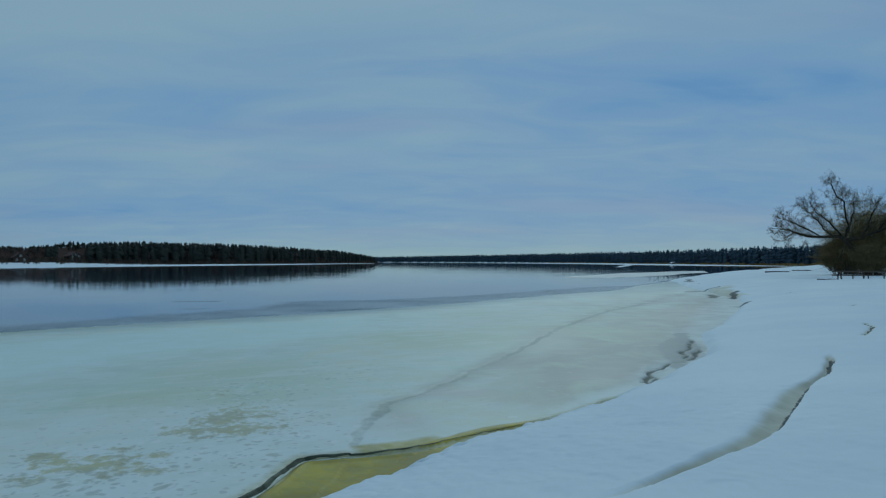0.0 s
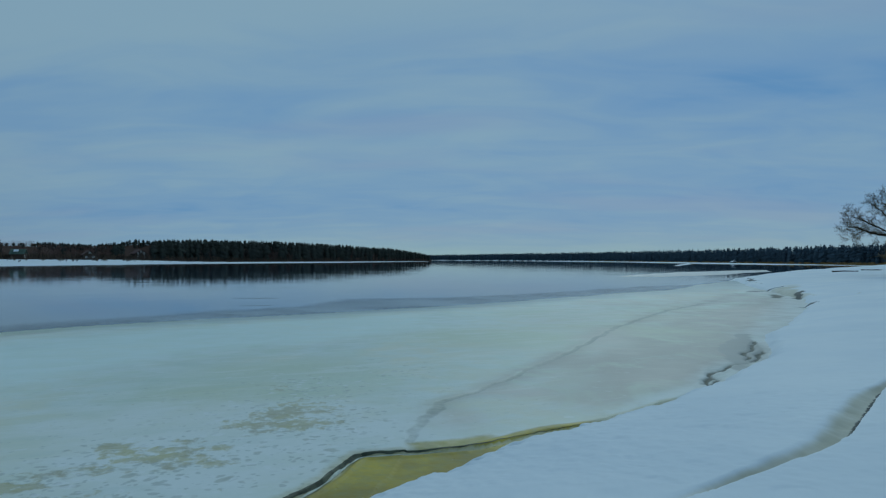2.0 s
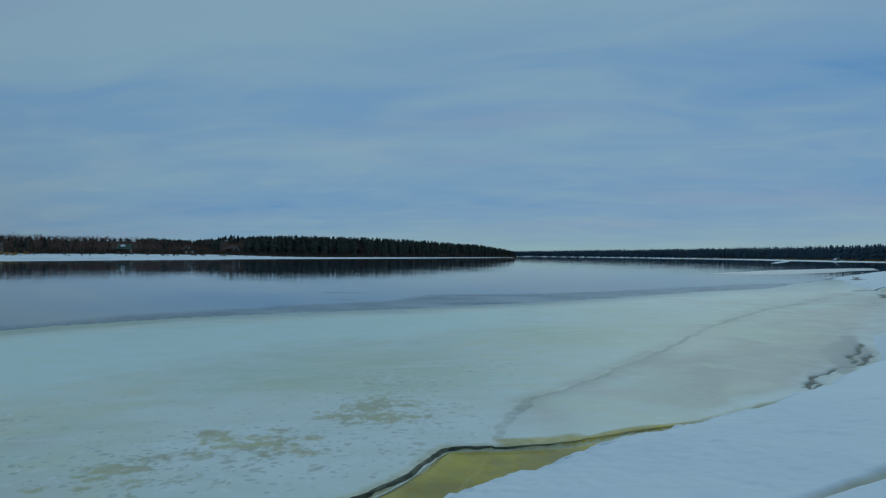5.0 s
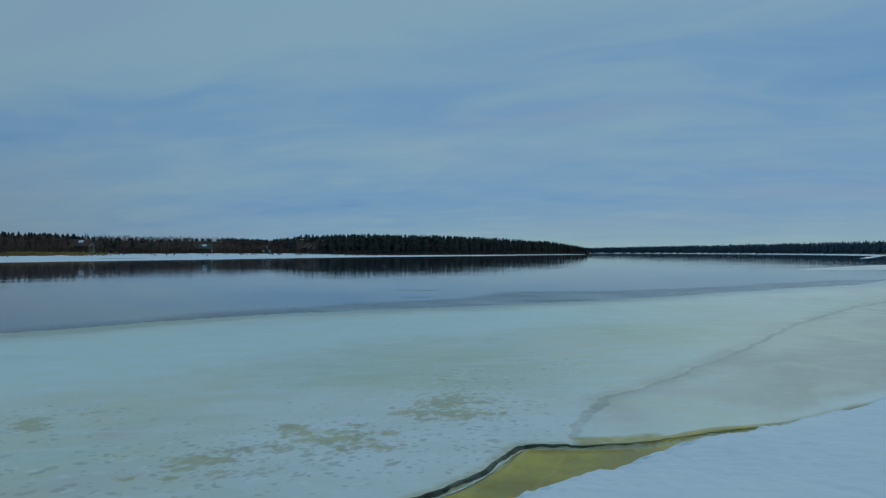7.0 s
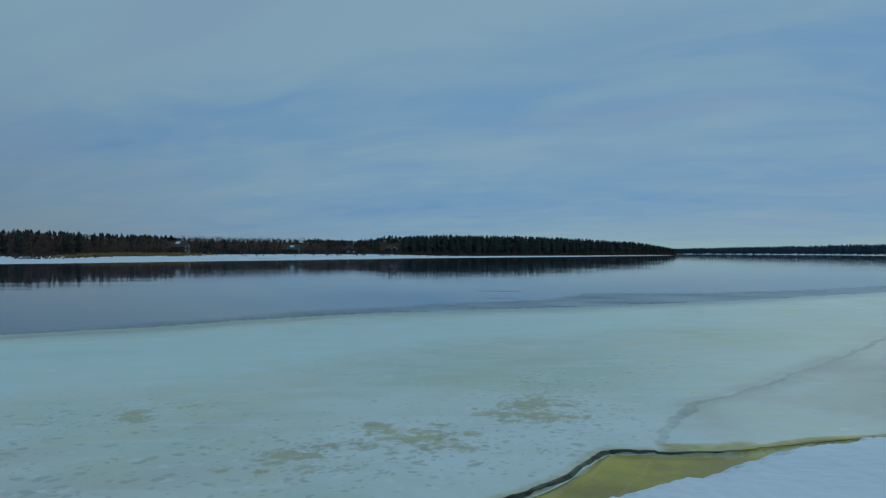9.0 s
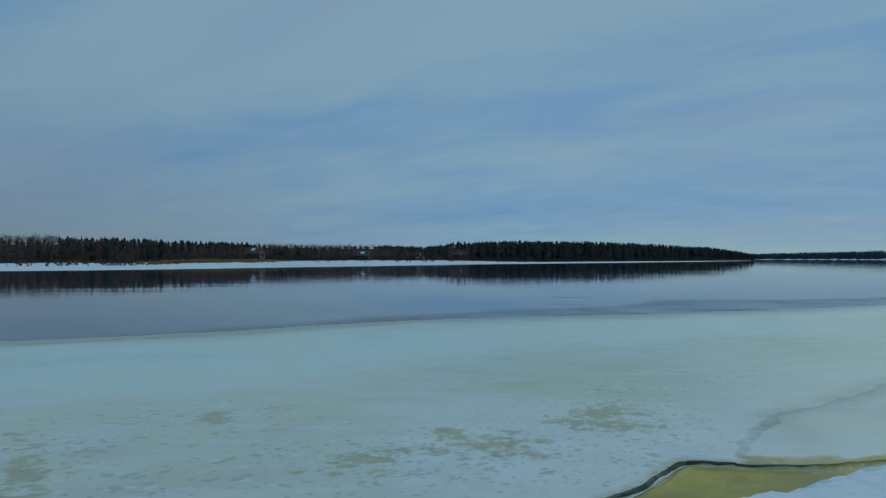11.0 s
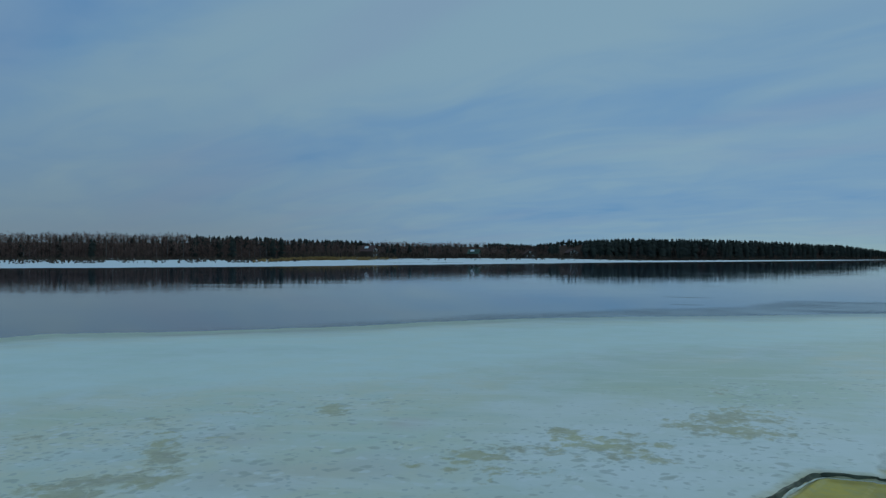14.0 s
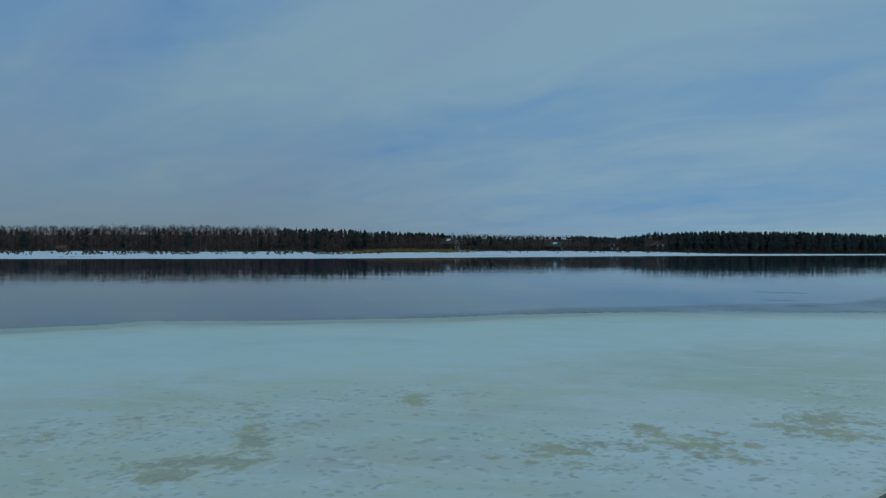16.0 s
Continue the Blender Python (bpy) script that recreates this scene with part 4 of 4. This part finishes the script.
def plant(name, models, places, mat, label, category):
    """Many copies of a few models, joined into one mesh: places are x, y, top over the eye's plane (or height), width factor, turn, model, rises."""
    arr = np.array(places, float)
    ground_z = ground_height(arr[:, 0], arr[:, 1])
    vs, fs, count = [], [], 0
    for (x, y, h, w, turn, k, absolute), gz in zip(places, ground_z):
        v, f = models[k]
        if absolute:
            h = max(h - gz, 2.0)
            gz, h = gz - 0.25 * h, 1.25 * h
        c, s = math.cos(turn), math.sin(turn)
        wide = w * (min(h, 22.0) if not absolute else max(h, 6.0))
        vs.append(np.stack([(v[:, 0] * c - v[:, 1] * s) * wide + x, (v[:, 0] * s + v[:, 1] * c) * wide + y, v[:, 2] * h + gz], 1))
        fs.append(f + count)
        count += len(v)
    ob = lump(name, np.concatenate(vs), np.concatenate(fs), mat)
    return tagged(ob, label, category, kind="stuff")


def curve(table, az):
    return float(table_at(table, az))


rnd = random.Random(4)
pines = [conifer(rnd, 10, rnd.uniform(0.13, 0.19), rnd.uniform(0.10, 0.26), 7) for _ in range(9)]
spruces = [conifer(rnd, 9, rnd.uniform(0.11, 0.17), rnd.uniform(0.04, 0.12), 5) for _ in range(9)]
birches = [bare_tree(rnd, 15, rnd.uniform(0.22, 0.30), 0.0028) for _ in range(7)]


def wood():
    pine_at, stem_at, az = [], [], 81.0
    while az > 5.3:
        front, top = curve(WOOD_FRONT, az), curve(WOOD_TOP, az)
        step = math.degrees((2.3 if az < 28.5 else 1.7) / front)
        open_view = any(abs(az - h[0]) < h[2] for h in HOUSES)
        for row in range(8):
            a = az + rnd.uniform(-0.5, 0.5) * step
            r = front + row * 7 + rnd.uniform(-3.0, 3.0)
            if open_view and row < 4:
                continue
            x, y = polar(a, r)
            full = 2.6 + (top - 2.6) * r / front
            # pines to the east, mixed birch wood to the west with pines behind
            dark_tops = 43 < a < 56 or a < 33.5
            share = 1.0 if a < 28.5 else (0.05 if row < 3 else (0.75 if dark_tops else 0.25))
            if a < 28.5 and row < 2 and rnd.random() < 0.30:
                share = 0.0
            if rnd.random() < share:
                h = full * rnd.uniform(0.82, 1.03) * (1.0 if a < 28.5 else (1.02 if dark_tops else 0.93))
                pine_at.append((x, y, h, rnd.uniform(0.8, 1.3), rnd.uniform(0, 6.28), rnd.randrange(9), 1))
            else:
                h = full * rnd.uniform(0.92, 1.04) * (rnd.uniform(0.5, 0.75) if a < 28.5 else rnd.choice((1.0, 1.0, 0.96)) * (0.9 if dark_tops else 1.0))
                stem_at.append((x, y, h, rnd.uniform(0.9, 1.35), rnd.uniform(0, 6.28), rnd.randrange(7), 1))
        az -= step
    plant("pine_wood", pines, pine_at, PINE, "dark pine wood along the far snowy shore", "woods")
    plant("birch_wood", [b[1] for b in birches], stem_at, BIRCH, "bare brown birch and alder wood on the far shore", "woods")
    plant("birch_trunks", [b[0] for b in birches], stem_at[::8], WHITE_BARK, "pale birch trunks standing in the far wood", "woods")
    plant("alder_trunks", [b[0] for b in birches], [p for k, p in enumerate(stem_at) if k % 8 in (2, 5)], BARK, "dark alder trunks standing in the far wood", "woods")


def far_wood():
    at, az = [], 8.4
    while az > -34:
        front, top = curve(FAR_FRONT, az), curve(FAR_TOP, az)
        step = math.degrees(1.6 / front)
        for row in range(5):
            a, r = az + rnd.uniform(-0.5, 0.5) * step, front + row * 7 + rnd.uniform(-4, 4)
            x, y = polar(a, r)
            full = 2.6 + (top - 2.6) * r / front
            at.append((x, y, full * (rnd.uniform(0.84, 1.0) if rnd.random() < 0.8 else rnd.uniform(1.0, 1.08)), rnd.uniform(0.9, 1.5), rnd.uniform(0, 6.28), rnd.randrange(9), 1))
        az -= step
    plant("spruce_wood", spruces, at, SPRUCE, "distant spruce wood coloured with blue haze on the snowy shore", "woods")


def brush_clump(rnd, stems, twig):
    t = Tubes(3)
    for _ in range(stems):
        a, out, h = rnd.uniform(0, 6.28), rnd.uniform(0.1, 0.55), rnd.uniform(0.55, 1.0)
        b = np.array((rnd.uniform(-0.25, 0.25), rnd.uniform(-0.25, 0.25), -0.05))
        tip = b + (out * math.cos(a), out * math.sin(a), h)
        t.add([b, tip], [twig * 1.4, twig * 0.5])
    return t.arrays()


def shore_brush():
    clumps = [brush_clump(rnd, 22, 0.036) for _ in range(4)]
    low_clumps = [brush_clump(rnd, 9, 0.055) for _ in range(4)]
    at, low, reeds, az = [], [], [], 81.0

    def clump(where, x, y, h, w):
        where.append((x, y, h, w, rnd.uniform(0, 6.28), rnd.randrange(4), 0))

    while az > 5.2:
        front = curve(WOOD_FRONT, az)
        step = math.degrees(2.2 / front)
        for row in range(5):
            if row > 1 and rnd.random() < 0.45 + 0.1 * row:
                continue
            x, y = polar(az + rnd.uniform(-0.5, 0.5) * step, front - 1 - row * 4 + rnd.uniform(-3, 3))
            clump(at, x, y, (rnd.uniform(1.0, 2.4) if row > 1 else rnd.uniform(2.4, 4.8)) * (0.55 if az > 49 else 1.0), rnd.uniform(0.7, 1.3))
        # small dark shrubs out on the snowy shelf, in loose groups
        thick = float(fbm(np.array([az * 1.7]), np.array([0.0]), 1.0, 141, 3)[0])
        for _ in range(int(max(0, (12 if az > 47 else 4) * (0.6 + 3.0 * thick) + rnd.random()))):
            out = rnd.random() ** (1.4 if az > 47 else 2) * (75 if az > 47 else 60)
            x, y = polar(az + rnd.uniform(-1, 1) * step, front - 3 - out)
            clump(low, x, y, rnd.uniform(0.5, 1.2) + 1.2 * (1 - out / 80) * rnd.random(), rnd.uniform(0.8, 1.4))
        az -= step
    plant("shore_brush", clumps, at, BRUSH, "low bare brush at the edge of the far wood", "shrubs")
    plant("low_shrubs", low_clumps, low, BRUSH, "small dark shrubs poking through the far snow", "shrubs")
    for _ in range(420):
        a = rnd.gauss(46.0, 2.2)
        x, y = polar(a, curve(WOOD_FRONT, a) - rnd.uniform(26, 60))
        clump(reeds, x, y, rnd.uniform(1.0, 1.9), rnd.uniform(0.8, 1.5))
    for _ in range(300):
        a = rnd.uniform(-30, -7)
        x, y = polar(a, curve(FAR_FRONT, a) - rnd.uniform(3, 12))
        clump(reeds, x, y, rnd.uniform(0.8, 1.8), rnd.uniform(1.2, 2.2))
    plant("dry_reeds", clumps, reeds, REED, "ochre dry reeds along the far snowy shore", "reeds")


wood()
far_wood()
shore_brush()


# ---------------------------------------------------------------- houses on the far shore
def house(az, r, width, depth, eaves, ridge, wall_mat, roof_mat, label, turn=0.0, chimney=True, snow=False):
    x, y = polar(az, r)
    home = new("house")
    home.matrix_world = pose(x, y, ground_at(x, y) - 0.1, 0, 0, az + turn)
    tagged(home, label, "house", "houses on the far shore")
    w, d = width / 2, depth / 2
    bm = bmesh.new()
    box(bm, (-w, -d, 0), (w, d, eaves))
    for s in (-d + 0.01, d - 0.01):   # gables
        v = [bm.verts.new(p) for p in ((-w, s, eaves), (w, s, eaves), (0, s, ridge - 0.15))]
        bm.faces.new(v if s < 0 else v[::-1])
    part("wall", bm, wall_mat, home)
    bm = bmesh.new()
    over, t = 0.5, 0.18
    slope = (ridge - eaves) / w
    for s in (-1, 1):
        lo = (s * (w + over), eaves - over * slope)
        prof = [(0, ridge), lo, (lo[0], lo[1] + t), (0, ridge + t)]
        ends = [[bm.verts.new((px, q, pz)) for px, pz in prof] for q in (-d - over, d + over)]
        for k in range(4):
            bm.faces.new((ends[0][k], ends[0][(k + 1) % 4], ends[1][(k + 1) % 4], ends[1][k]))
        bm.faces.new(ends[0][::-1])
        bm.faces.new(ends[1])
    roof = part("roof", bm, roof_mat, home)
    if snow:
        slant = math.atan2(ridge - eaves, w)
        m = Matrix.Translation((-w * 0.42, d * 0.25, (ridge + eaves) / 2 + 0.42 + t)) @ Matrix.Rotation(-slant, 4, "Y")
        bm = bmesh.new()
        box(bm, (-1.1, -1.3, -0.05), (0.9, 1.3, 0.10), m)
        bmesh.ops.bevel(bm, geom=bm.edges[:], offset=0.04, segments=1, affect="EDGES")
        part("snow_patch", bm, ROOF_SNOW, roof, "patch of old snow")
    if chimney:
        bm = bmesh.new()
        box(bm, (0.8, 0.4, ridge - 1.4), (1.5, 1.1, ridge + 1.0))
        part("chimney", bm, BRICK, roof)
    for floor_z in ([1.1] if eaves < 4 else [1.1, 3.9]) + ([eaves + 0.4] if ridge - eaves > 2.5 else []):
        for u in ((-0.5, 0.5) if floor_z < eaves else (0.0,)):
            bm = bmesh.new()
            box(bm, (u * w - 0.65, -d - 0.05, floor_z), (u * w + 0.65, -d + 0.03, floor_z + 1.4))
            win = part("window", bm, WHITE_PAINT, home)
            for q in (-0.31, 0.31):
                bm = bmesh.new()
                box(bm, (u * w + q - 0.25, -d - 0.07, floor_z + 0.12), (u * w + q + 0.25, -d - 0.04, floor_z + 1.28))
                part("pane", bm, GLASS, win)
    bm = bmesh.new()
    box(bm, (-0.45, -d - 0.06, 0.1), (0.45, -d + 0.02, 2.1))
    part("door", bm, PLANK, home)
    return home


house(26.85, 556, 8.5, 8, 4.6, 7.4, BROWN, ROOF_RED, "brown wooden house with a faded red roof before pines", turn=24)
house(34.4, 488, 7.5, 7, 3.2, 5.8, BROWN, ROOF_GREEN, "brown house with a green metal roof and a snow patch", turn=78, snow=True)
house(42.6, 440, 8, 8, 4.4, 7.6, BROWN, ROOF_RED, "brown log house with a snow patch on its faded roof", turn=62, snow=True)
house(30.1, 520, 8, 7, 3.4, 6.2, BROWN, ROOF_RED, "small brown cottage half hidden by bare trees", turn=10)
house(70.8, 372, 4.5, 3.5, 1.9, 3.0, BRICK, ROOF_RED, "low red shed standing at the snowy shore", turn=80, chimney=False)
house(-17.45, 572, 2.6, 2.4, 1.0, 1.6, BROWN, ROOF_SNOW, "small snow-roofed hut at the edge of the spruces", turn=30)


# ---------------------------------------------------------------- willow and thicket on the near bank
def grow(tubes, rnd, start, way, length, radius, depth, droop, spread):
    """A wandering limb that splits; thin ends become twigs."""
    n = 5 if depth > 0 else 4
    pts, rad = [np.array(start, float)], [radius]
    way = np.array(way, float) / np.linalg.norm(way)
    for k in range(n):
        way = way + np.array((rnd.gauss(0, spread), rnd.gauss(0, spread), rnd.gauss(0, spread) + droop))
        way /= np.linalg.norm(way)
        pts.append(pts[-1] + way * length / n)
        rad.append(radius * (1 - 0.62 * (k + 1) / n) if depth > 0 else radius * (1 - 0.5 * (k + 1) / n))
    tubes[0 if radius > 0.03 else 1].add(pts, rad)
    if depth <= 0:
        return
    for k in range(2, n + 1):
        for _ in range(1 if k < 4 else 2):
            side = np.array((rnd.gauss(0, 1), rnd.gauss(0, 1), rnd.gauss(0.25, 0.8)))
            side -= way * side.dot(way) * 0.5
            side /= np.linalg.norm(side)
            w = way * 0.75 + side * rnd.uniform(0.5, 1.0)
            grow(tubes, rnd, pts[k], w, length * rnd.uniform(0.45, 0.68), max(rad[k] * 0.7, 0.007), depth - 1, droop * 0.6, spread)


# limbs of the willow: turns in metres along the bank and up from its foot, and thickness at the root
HIGH_LIMBS = [([(-2.85, 4.05), (-4.25, 3.99), (-5.64, 4.05), (-6.75, 4.39), (-7.86, 4.78), (-8.42, 4.94)], 0.21),
         ([(-2.02, 3.66), (-0.62, 4.05), (0.77, 4.49), (2.17, 5.05), (3.3, 5.89)], 0.27),
         ([(-2.3, 3.94), (-2.23, 5.05), (-2.56, 5.89), (-2.71, 7.4), (-3.37, 8.24), (-3.7, 8.96), (-4.31, 9.63)], 0.15),
         ([(-2.71, 7.4), (-2.2, 7.96), (-1.92, 8.51)], 0.07),
         ([(-2.74, 4.22), (-3.4, 5.5), (-4.06, 6.45), (-4.33, 7.17), (-4.6, 7.84)], 0.12),
         ([(-3.69, 4.11), (-4.8, 5.05), (-5.63, 5.72), (-6.46, 6.45), (-7.18, 7.06)], 0.12)]
LOW_LIMBS = [([(-4.8, 4.05), (-5.91, 4.78), (-6.86, 5.33), (-7.74, 5.72), (-8.13, 5.84)], 0.1),
         ([(-6.2, 4.22), (-7.31, 4.39), (-7.98, 3.94), (-8.43, 3.38)], 0.07),
         ([(-2.01, 4.38), (-1.44, 5.89), (-1.27, 6.73), (-0.87, 7.4)], 0.12),
         ([(-0.62, 4.05), (-0.05, 5.33), (0.4, 6.61), (0.64, 7.56)], 0.14),
         ([(1.05, 4.61), (1.91, 6.17), (2.48, 7.56)], 0.14),
         ([(-2.3, 3.66), (-2.48, 2.27), (-2.77, 1.15), (-3.06, 0.04)], 0.1),
         ([(-2.02, 3.38), (-1.88, 1.43), (-1.67, 0.15)], 0.08)]


def willow():
    rnd = random.Random(21)
    tree = new("willow_tree")
    tree.matrix_world = pose(42.2, 72.0, 1.0)
    tagged(tree, "old bare willow leaning low over the snowy bank", "tree")
    trunk = Tubes(10)
    trunk.add([(u, 0.8 - 0.1 * k, v) for k, (u, v) in enumerate([(0.28, -0.18), (-0.26, 1.15), (-1.09, 2.54), (-2.02, 3.49), (-2.85, 4.05)])], [0.40, 0.31, 0.27, 0.24, 0.20])
    for line, rad in HIGH_LIMBS + LOW_LIMBS:
        wood_ = [Tubes(7), Tubes(3)]
        depth, lean = 0.4, rnd.gauss(0, 0.35)
        pts = []
        for u, v in line:
            pts.append(np.array((u, depth, v)))
            depth += lean + rnd.gauss(0, 0.25)
        pts[-1] = pts[-2] * 0.55 + pts[-1] * 0.45
        fine = []   # wavy between the given turns
        for p, q in zip(pts, pts[1:]):
            fine += [p, (p * 2 + q) / 3, (p + q * 2) / 3 + np.array((rnd.gauss(0, 0.08), rnd.gauss(0, 0.12), rnd.gauss(0, 0.08)))]
        fine.append(pts[-1])
        rr = [0.8 * rad * (1 - 0.80 * k / (len(fine) - 1)) for k in range(len(fine))]
        wood_[0].add(fine, rr)
        falling = pts[-1][2] < 0.8
        for k in range(1, len(fine)):
            way = fine[k] - fine[k - 1]
            way /= np.linalg.norm(way)
            for _ in range(1 if falling else 3):
                side = np.array((rnd.gauss(-0.15, 1), rnd.gauss(0, 1), rnd.gauss(0.45, 0.8)))
                side /= np.linalg.norm(side)
                grow(wood_, rnd, fine[k], way * 0.7 + side * 0.9, rnd.uniform(0.5, 1.0) * (0.4 if falling else 1), max(rr[k] * 0.18, 0.013), 2 if not falling else 1, 0.01, 0.25)
        limb = lump("limb", *wood_[0].arrays(), BARK, tree)
        if wood_[1].v:
            tagged(lump("twig_spray", *wood_[1].arrays(), TWIG, limb, "fine brown bare twigs"), kind="stuff")
    lump("trunk", *trunk.arrays(), BARK, tree)
    return tree


def thicket(x, y, height, radius, seed, label, mat=None):
    """A dense bush of upright, branching willow rods."""
    rnd = random.Random(seed)
    bush = new("willow_bush")
    bush.matrix_world = pose(x, y, ground_at(x, y) - 0.1)
    tagged(bush, label, "bush", "willow bushes on the bank")
    stems, rods = Tubes(5), Tubes(3)
    for _ in range(int(22 * radius)):
        a, q = rnd.uniform(0, 6.28), radius * math.sqrt(rnd.random())
        b = np.array((q * 0.55 * math.cos(a), q * 0.55 * math.sin(a), 0))
        h = height * rnd.uniform(0.55, 1.0) * (1 - 0.35 * (q / radius) ** 2)
        tip = b * 2.0 + (rnd.gauss(0, 0.6), rnd.gauss(0, 0.6), h)
        mid = (b + tip) / 2 + (rnd.gauss(0, 0.2), rnd.gauss(0, 0.2), 0.25)
        stems.add([b, mid, tip], [0.04, 0.018, 0.004])
        for _ in range(105):
            s = rnd.uniform(0.1, 1.0) ** 0.8
            p = b + (tip - b) * s + (mid - (b + tip) / 2) * (1 - (2 * s - 1) ** 2)
            w = np.array((rnd.gauss(0, 0.75), rnd.gauss(0, 0.75), rnd.gauss(0.35, 0.45))) * rnd.uniform(0.4, 1.0)
            rods.add([p, p + w], [0.015, 0.007])
    v, f = stems.arrays()
    tagged(lump("stem_clump", v, f, BARK, bush), kind="stuff")
    v, f = rods.arrays()
    tagged(lump("crown", v, f, mat or OLIVE, bush, "dense dull brown twigs" if mat else "dense olive-brown twigs"), kind="stuff")
    return bush


willow()
thicket(43.6, 75.6, 9.2, 3.0, 31, "tall olive-brown willow bush behind the leaning willow")
thicket(47.5, 74.5, 10.2, 3.2, 32, "tall olive-brown willow bush behind the leaning willow")
thicket(42.6, 77.4, 5.6, 2.0, 33, "dark brown willow bush under the leaning willow", DULL_TWIG)
thicket(54.6, 100.0, 4.6, 3.0, 36, "low dark willow bush further up the bank", DULL_TWIG)
thicket(46.2, 71.0, 4.4, 2.2, 34, "low dark willow bush beside the timber rail", DULL_TWIG)
thicket(41.7, 70.9, 3.4, 1.6, 35, "low dark willow bush under the leaning willow", DULL_TWIG)


# ---------------------------------------------------------------- timber rail and driftwood on the bank
def beam(bm, a, b, r, sides=8, rnd=None):
    """A slightly crooked round timber from a to b."""
    a, b = Vector(a), Vector(b)
    way = (b - a).normalized()
    s = way.cross(Vector((0, 0, 1)) if abs(way.z) < 0.9 else Vector((1, 0, 0))).normalized()
    u = s.cross(way)
    rings = []
    for k in range(5):
        t = k / 4
        c = a.lerp(b, t) + (s * rnd.uniform(-1, 1) + u * rnd.uniform(-1, 1)) * r * 0.25
        q = r * (1 - 0.2 * t)
        rings.append([bm.verts.new(c + (s * math.cos(i * 2 * math.pi / sides) + u * math.sin(i * 2 * math.pi / sides)) * q * rnd.uniform(0.9, 1.1)) for i in range(sides)])
    for p, q in zip(rings, rings[1:]):
        for i in range(sides):
            bm.faces.new((p[i], p[(i + 1) % sides], q[(i + 1) % sides], q[i]))
    bm.faces.new(rings[0][::-1])
    bm.faces.new(rings[-1])


def timber_rail():
    rnd = random.Random(8)
    rail = new("timber_rail")
    x, y = 33.6, 59.5
    rail.matrix_world = pose(x, y, ground_at(x, y), 0, 0, -33) @ Matrix.Diagonal((0.9, 0.9, 0.8, 1))
    tagged(rail, "weathered brown timber rail on short posts in snow", "fence")
    for u in (-1.4, -0.2, 1.0, 2.2, 3.4):
        bm = bmesh.new()
        beam(bm, (u, 0, -0.3), (u, rnd.uniform(-0.05, 0.05), 0.78), 0.06, 8, rnd)
        part("post", bm, PLANK, rail)
    for z, q in ((0.70, -0.13), (0.36, -0.12), (0.74, 0.55)):
        bm = bmesh.new()
        beam(bm, (-1.9, q, z), (3.9, q, z + 0.04), 0.06, 8, rnd)
        part("rail", bm, PLANK, rail)
    for u in (-1.2, 0.6, 2.6):
        bm = bmesh.new()
        beam(bm, (u, 0.6, -0.2), (u, 0.58, 0.72), 0.075, 8, rnd)
        part("post", bm, PLANK, rail)


def driftwood(x, y, length, r, turn, seed):
    rnd = random.Random(seed)
    bm = bmesh.new()
    beam(bm, (-length / 2, 0, r * 0.7), (length / 2, 0, r * 0.9), r, 8, rnd)
    for _ in range(1):
        u = rnd.uniform(-0.4, 0.4) * length
        beam(bm, (u, 0, r), (u + rnd.uniform(-0.5, 0.5), rnd.uniform(-0.3, 0.3), r + rnd.uniform(0.05, 0.2)), r * 0.35, 6, rnd)
    log = part("log", bm, PLANK)
    log.matrix_world = pose(x, y, ground_at(x, y) - 0.03, 0, 0, turn)
    return tagged(log, "weathered log with broken branch stubs on snow", "log", "logs on the bank")


timber_rail()
driftwood(31.9, 60.6, 1.6, 0.05, -14, 2)
driftwood(43.0, 94.0, 3.0, 0.09, -5, 4)
driftwood(53.0, 108.0, 3.0, 0.09, 8, 5)


# ---------------------------------------------------------------- floes in the water
def floe(x, y, length, wide, turn, seed, mat=THIN, label="thin dark ice floe drifting on the river"):
    rnd = random.Random(seed)
    bm = bmesh.new()
    n = 16
    ring = [(length / 2 * math.cos(k * 2 * math.pi / n) * rnd.uniform(0.85, 1.1), wide / 2 * math.sin(k * 2 * math.pi / n) * rnd.uniform(0.6, 1.2)) for k in range(n)]
    top = [bm.verts.new((p, q, 0.005)) for p, q in ring]
    low = [bm.verts.new((p, q, -0.05)) for p, q in ring]
    bm.faces.new(top)
    bm.faces.new(low[::-1])
    for k in range(n):
        bm.faces.new((low[k], low[(k + 1) % n], top[(k + 1) % n], top[k]))
    f = part("ice_floe", bm, mat)
    f.matrix_world = pose(x, y, -0.03, 0, 0, turn)
    return tagged(f, label, "ice floe", "floes on the river")


floe(-16.0, 47.6, 3.2, 0.6, 4, 1)
floe(-13.6, 40.2, 1.6, 0.35, 12, 2)
floe(44.0, 152.0, 96, 15, 59, 9, FROSTED, "dull grey frosted ice skin along the snowy bank")
floe(*polar(-14.0, 400), 190, 5.5, 74, 5, SNOW, "wide snow-covered ice floe near the far shore")
for az, r, length, seed in ((69.8, 258, 13, 6), (41.6, 330, 38, 7), (36.5, 352, 16, 8)):
    crack = floe(*polar(az, r), length, 1.1, az, seed, WET, "long dark wet crack in the far snowy ice")
    crack.location.z = ground_at(*polar(az, r)) + 0.03
    crack.name = "ice_crack"
    tagged(crack, category="ice crack", group="cracks in the far ice")
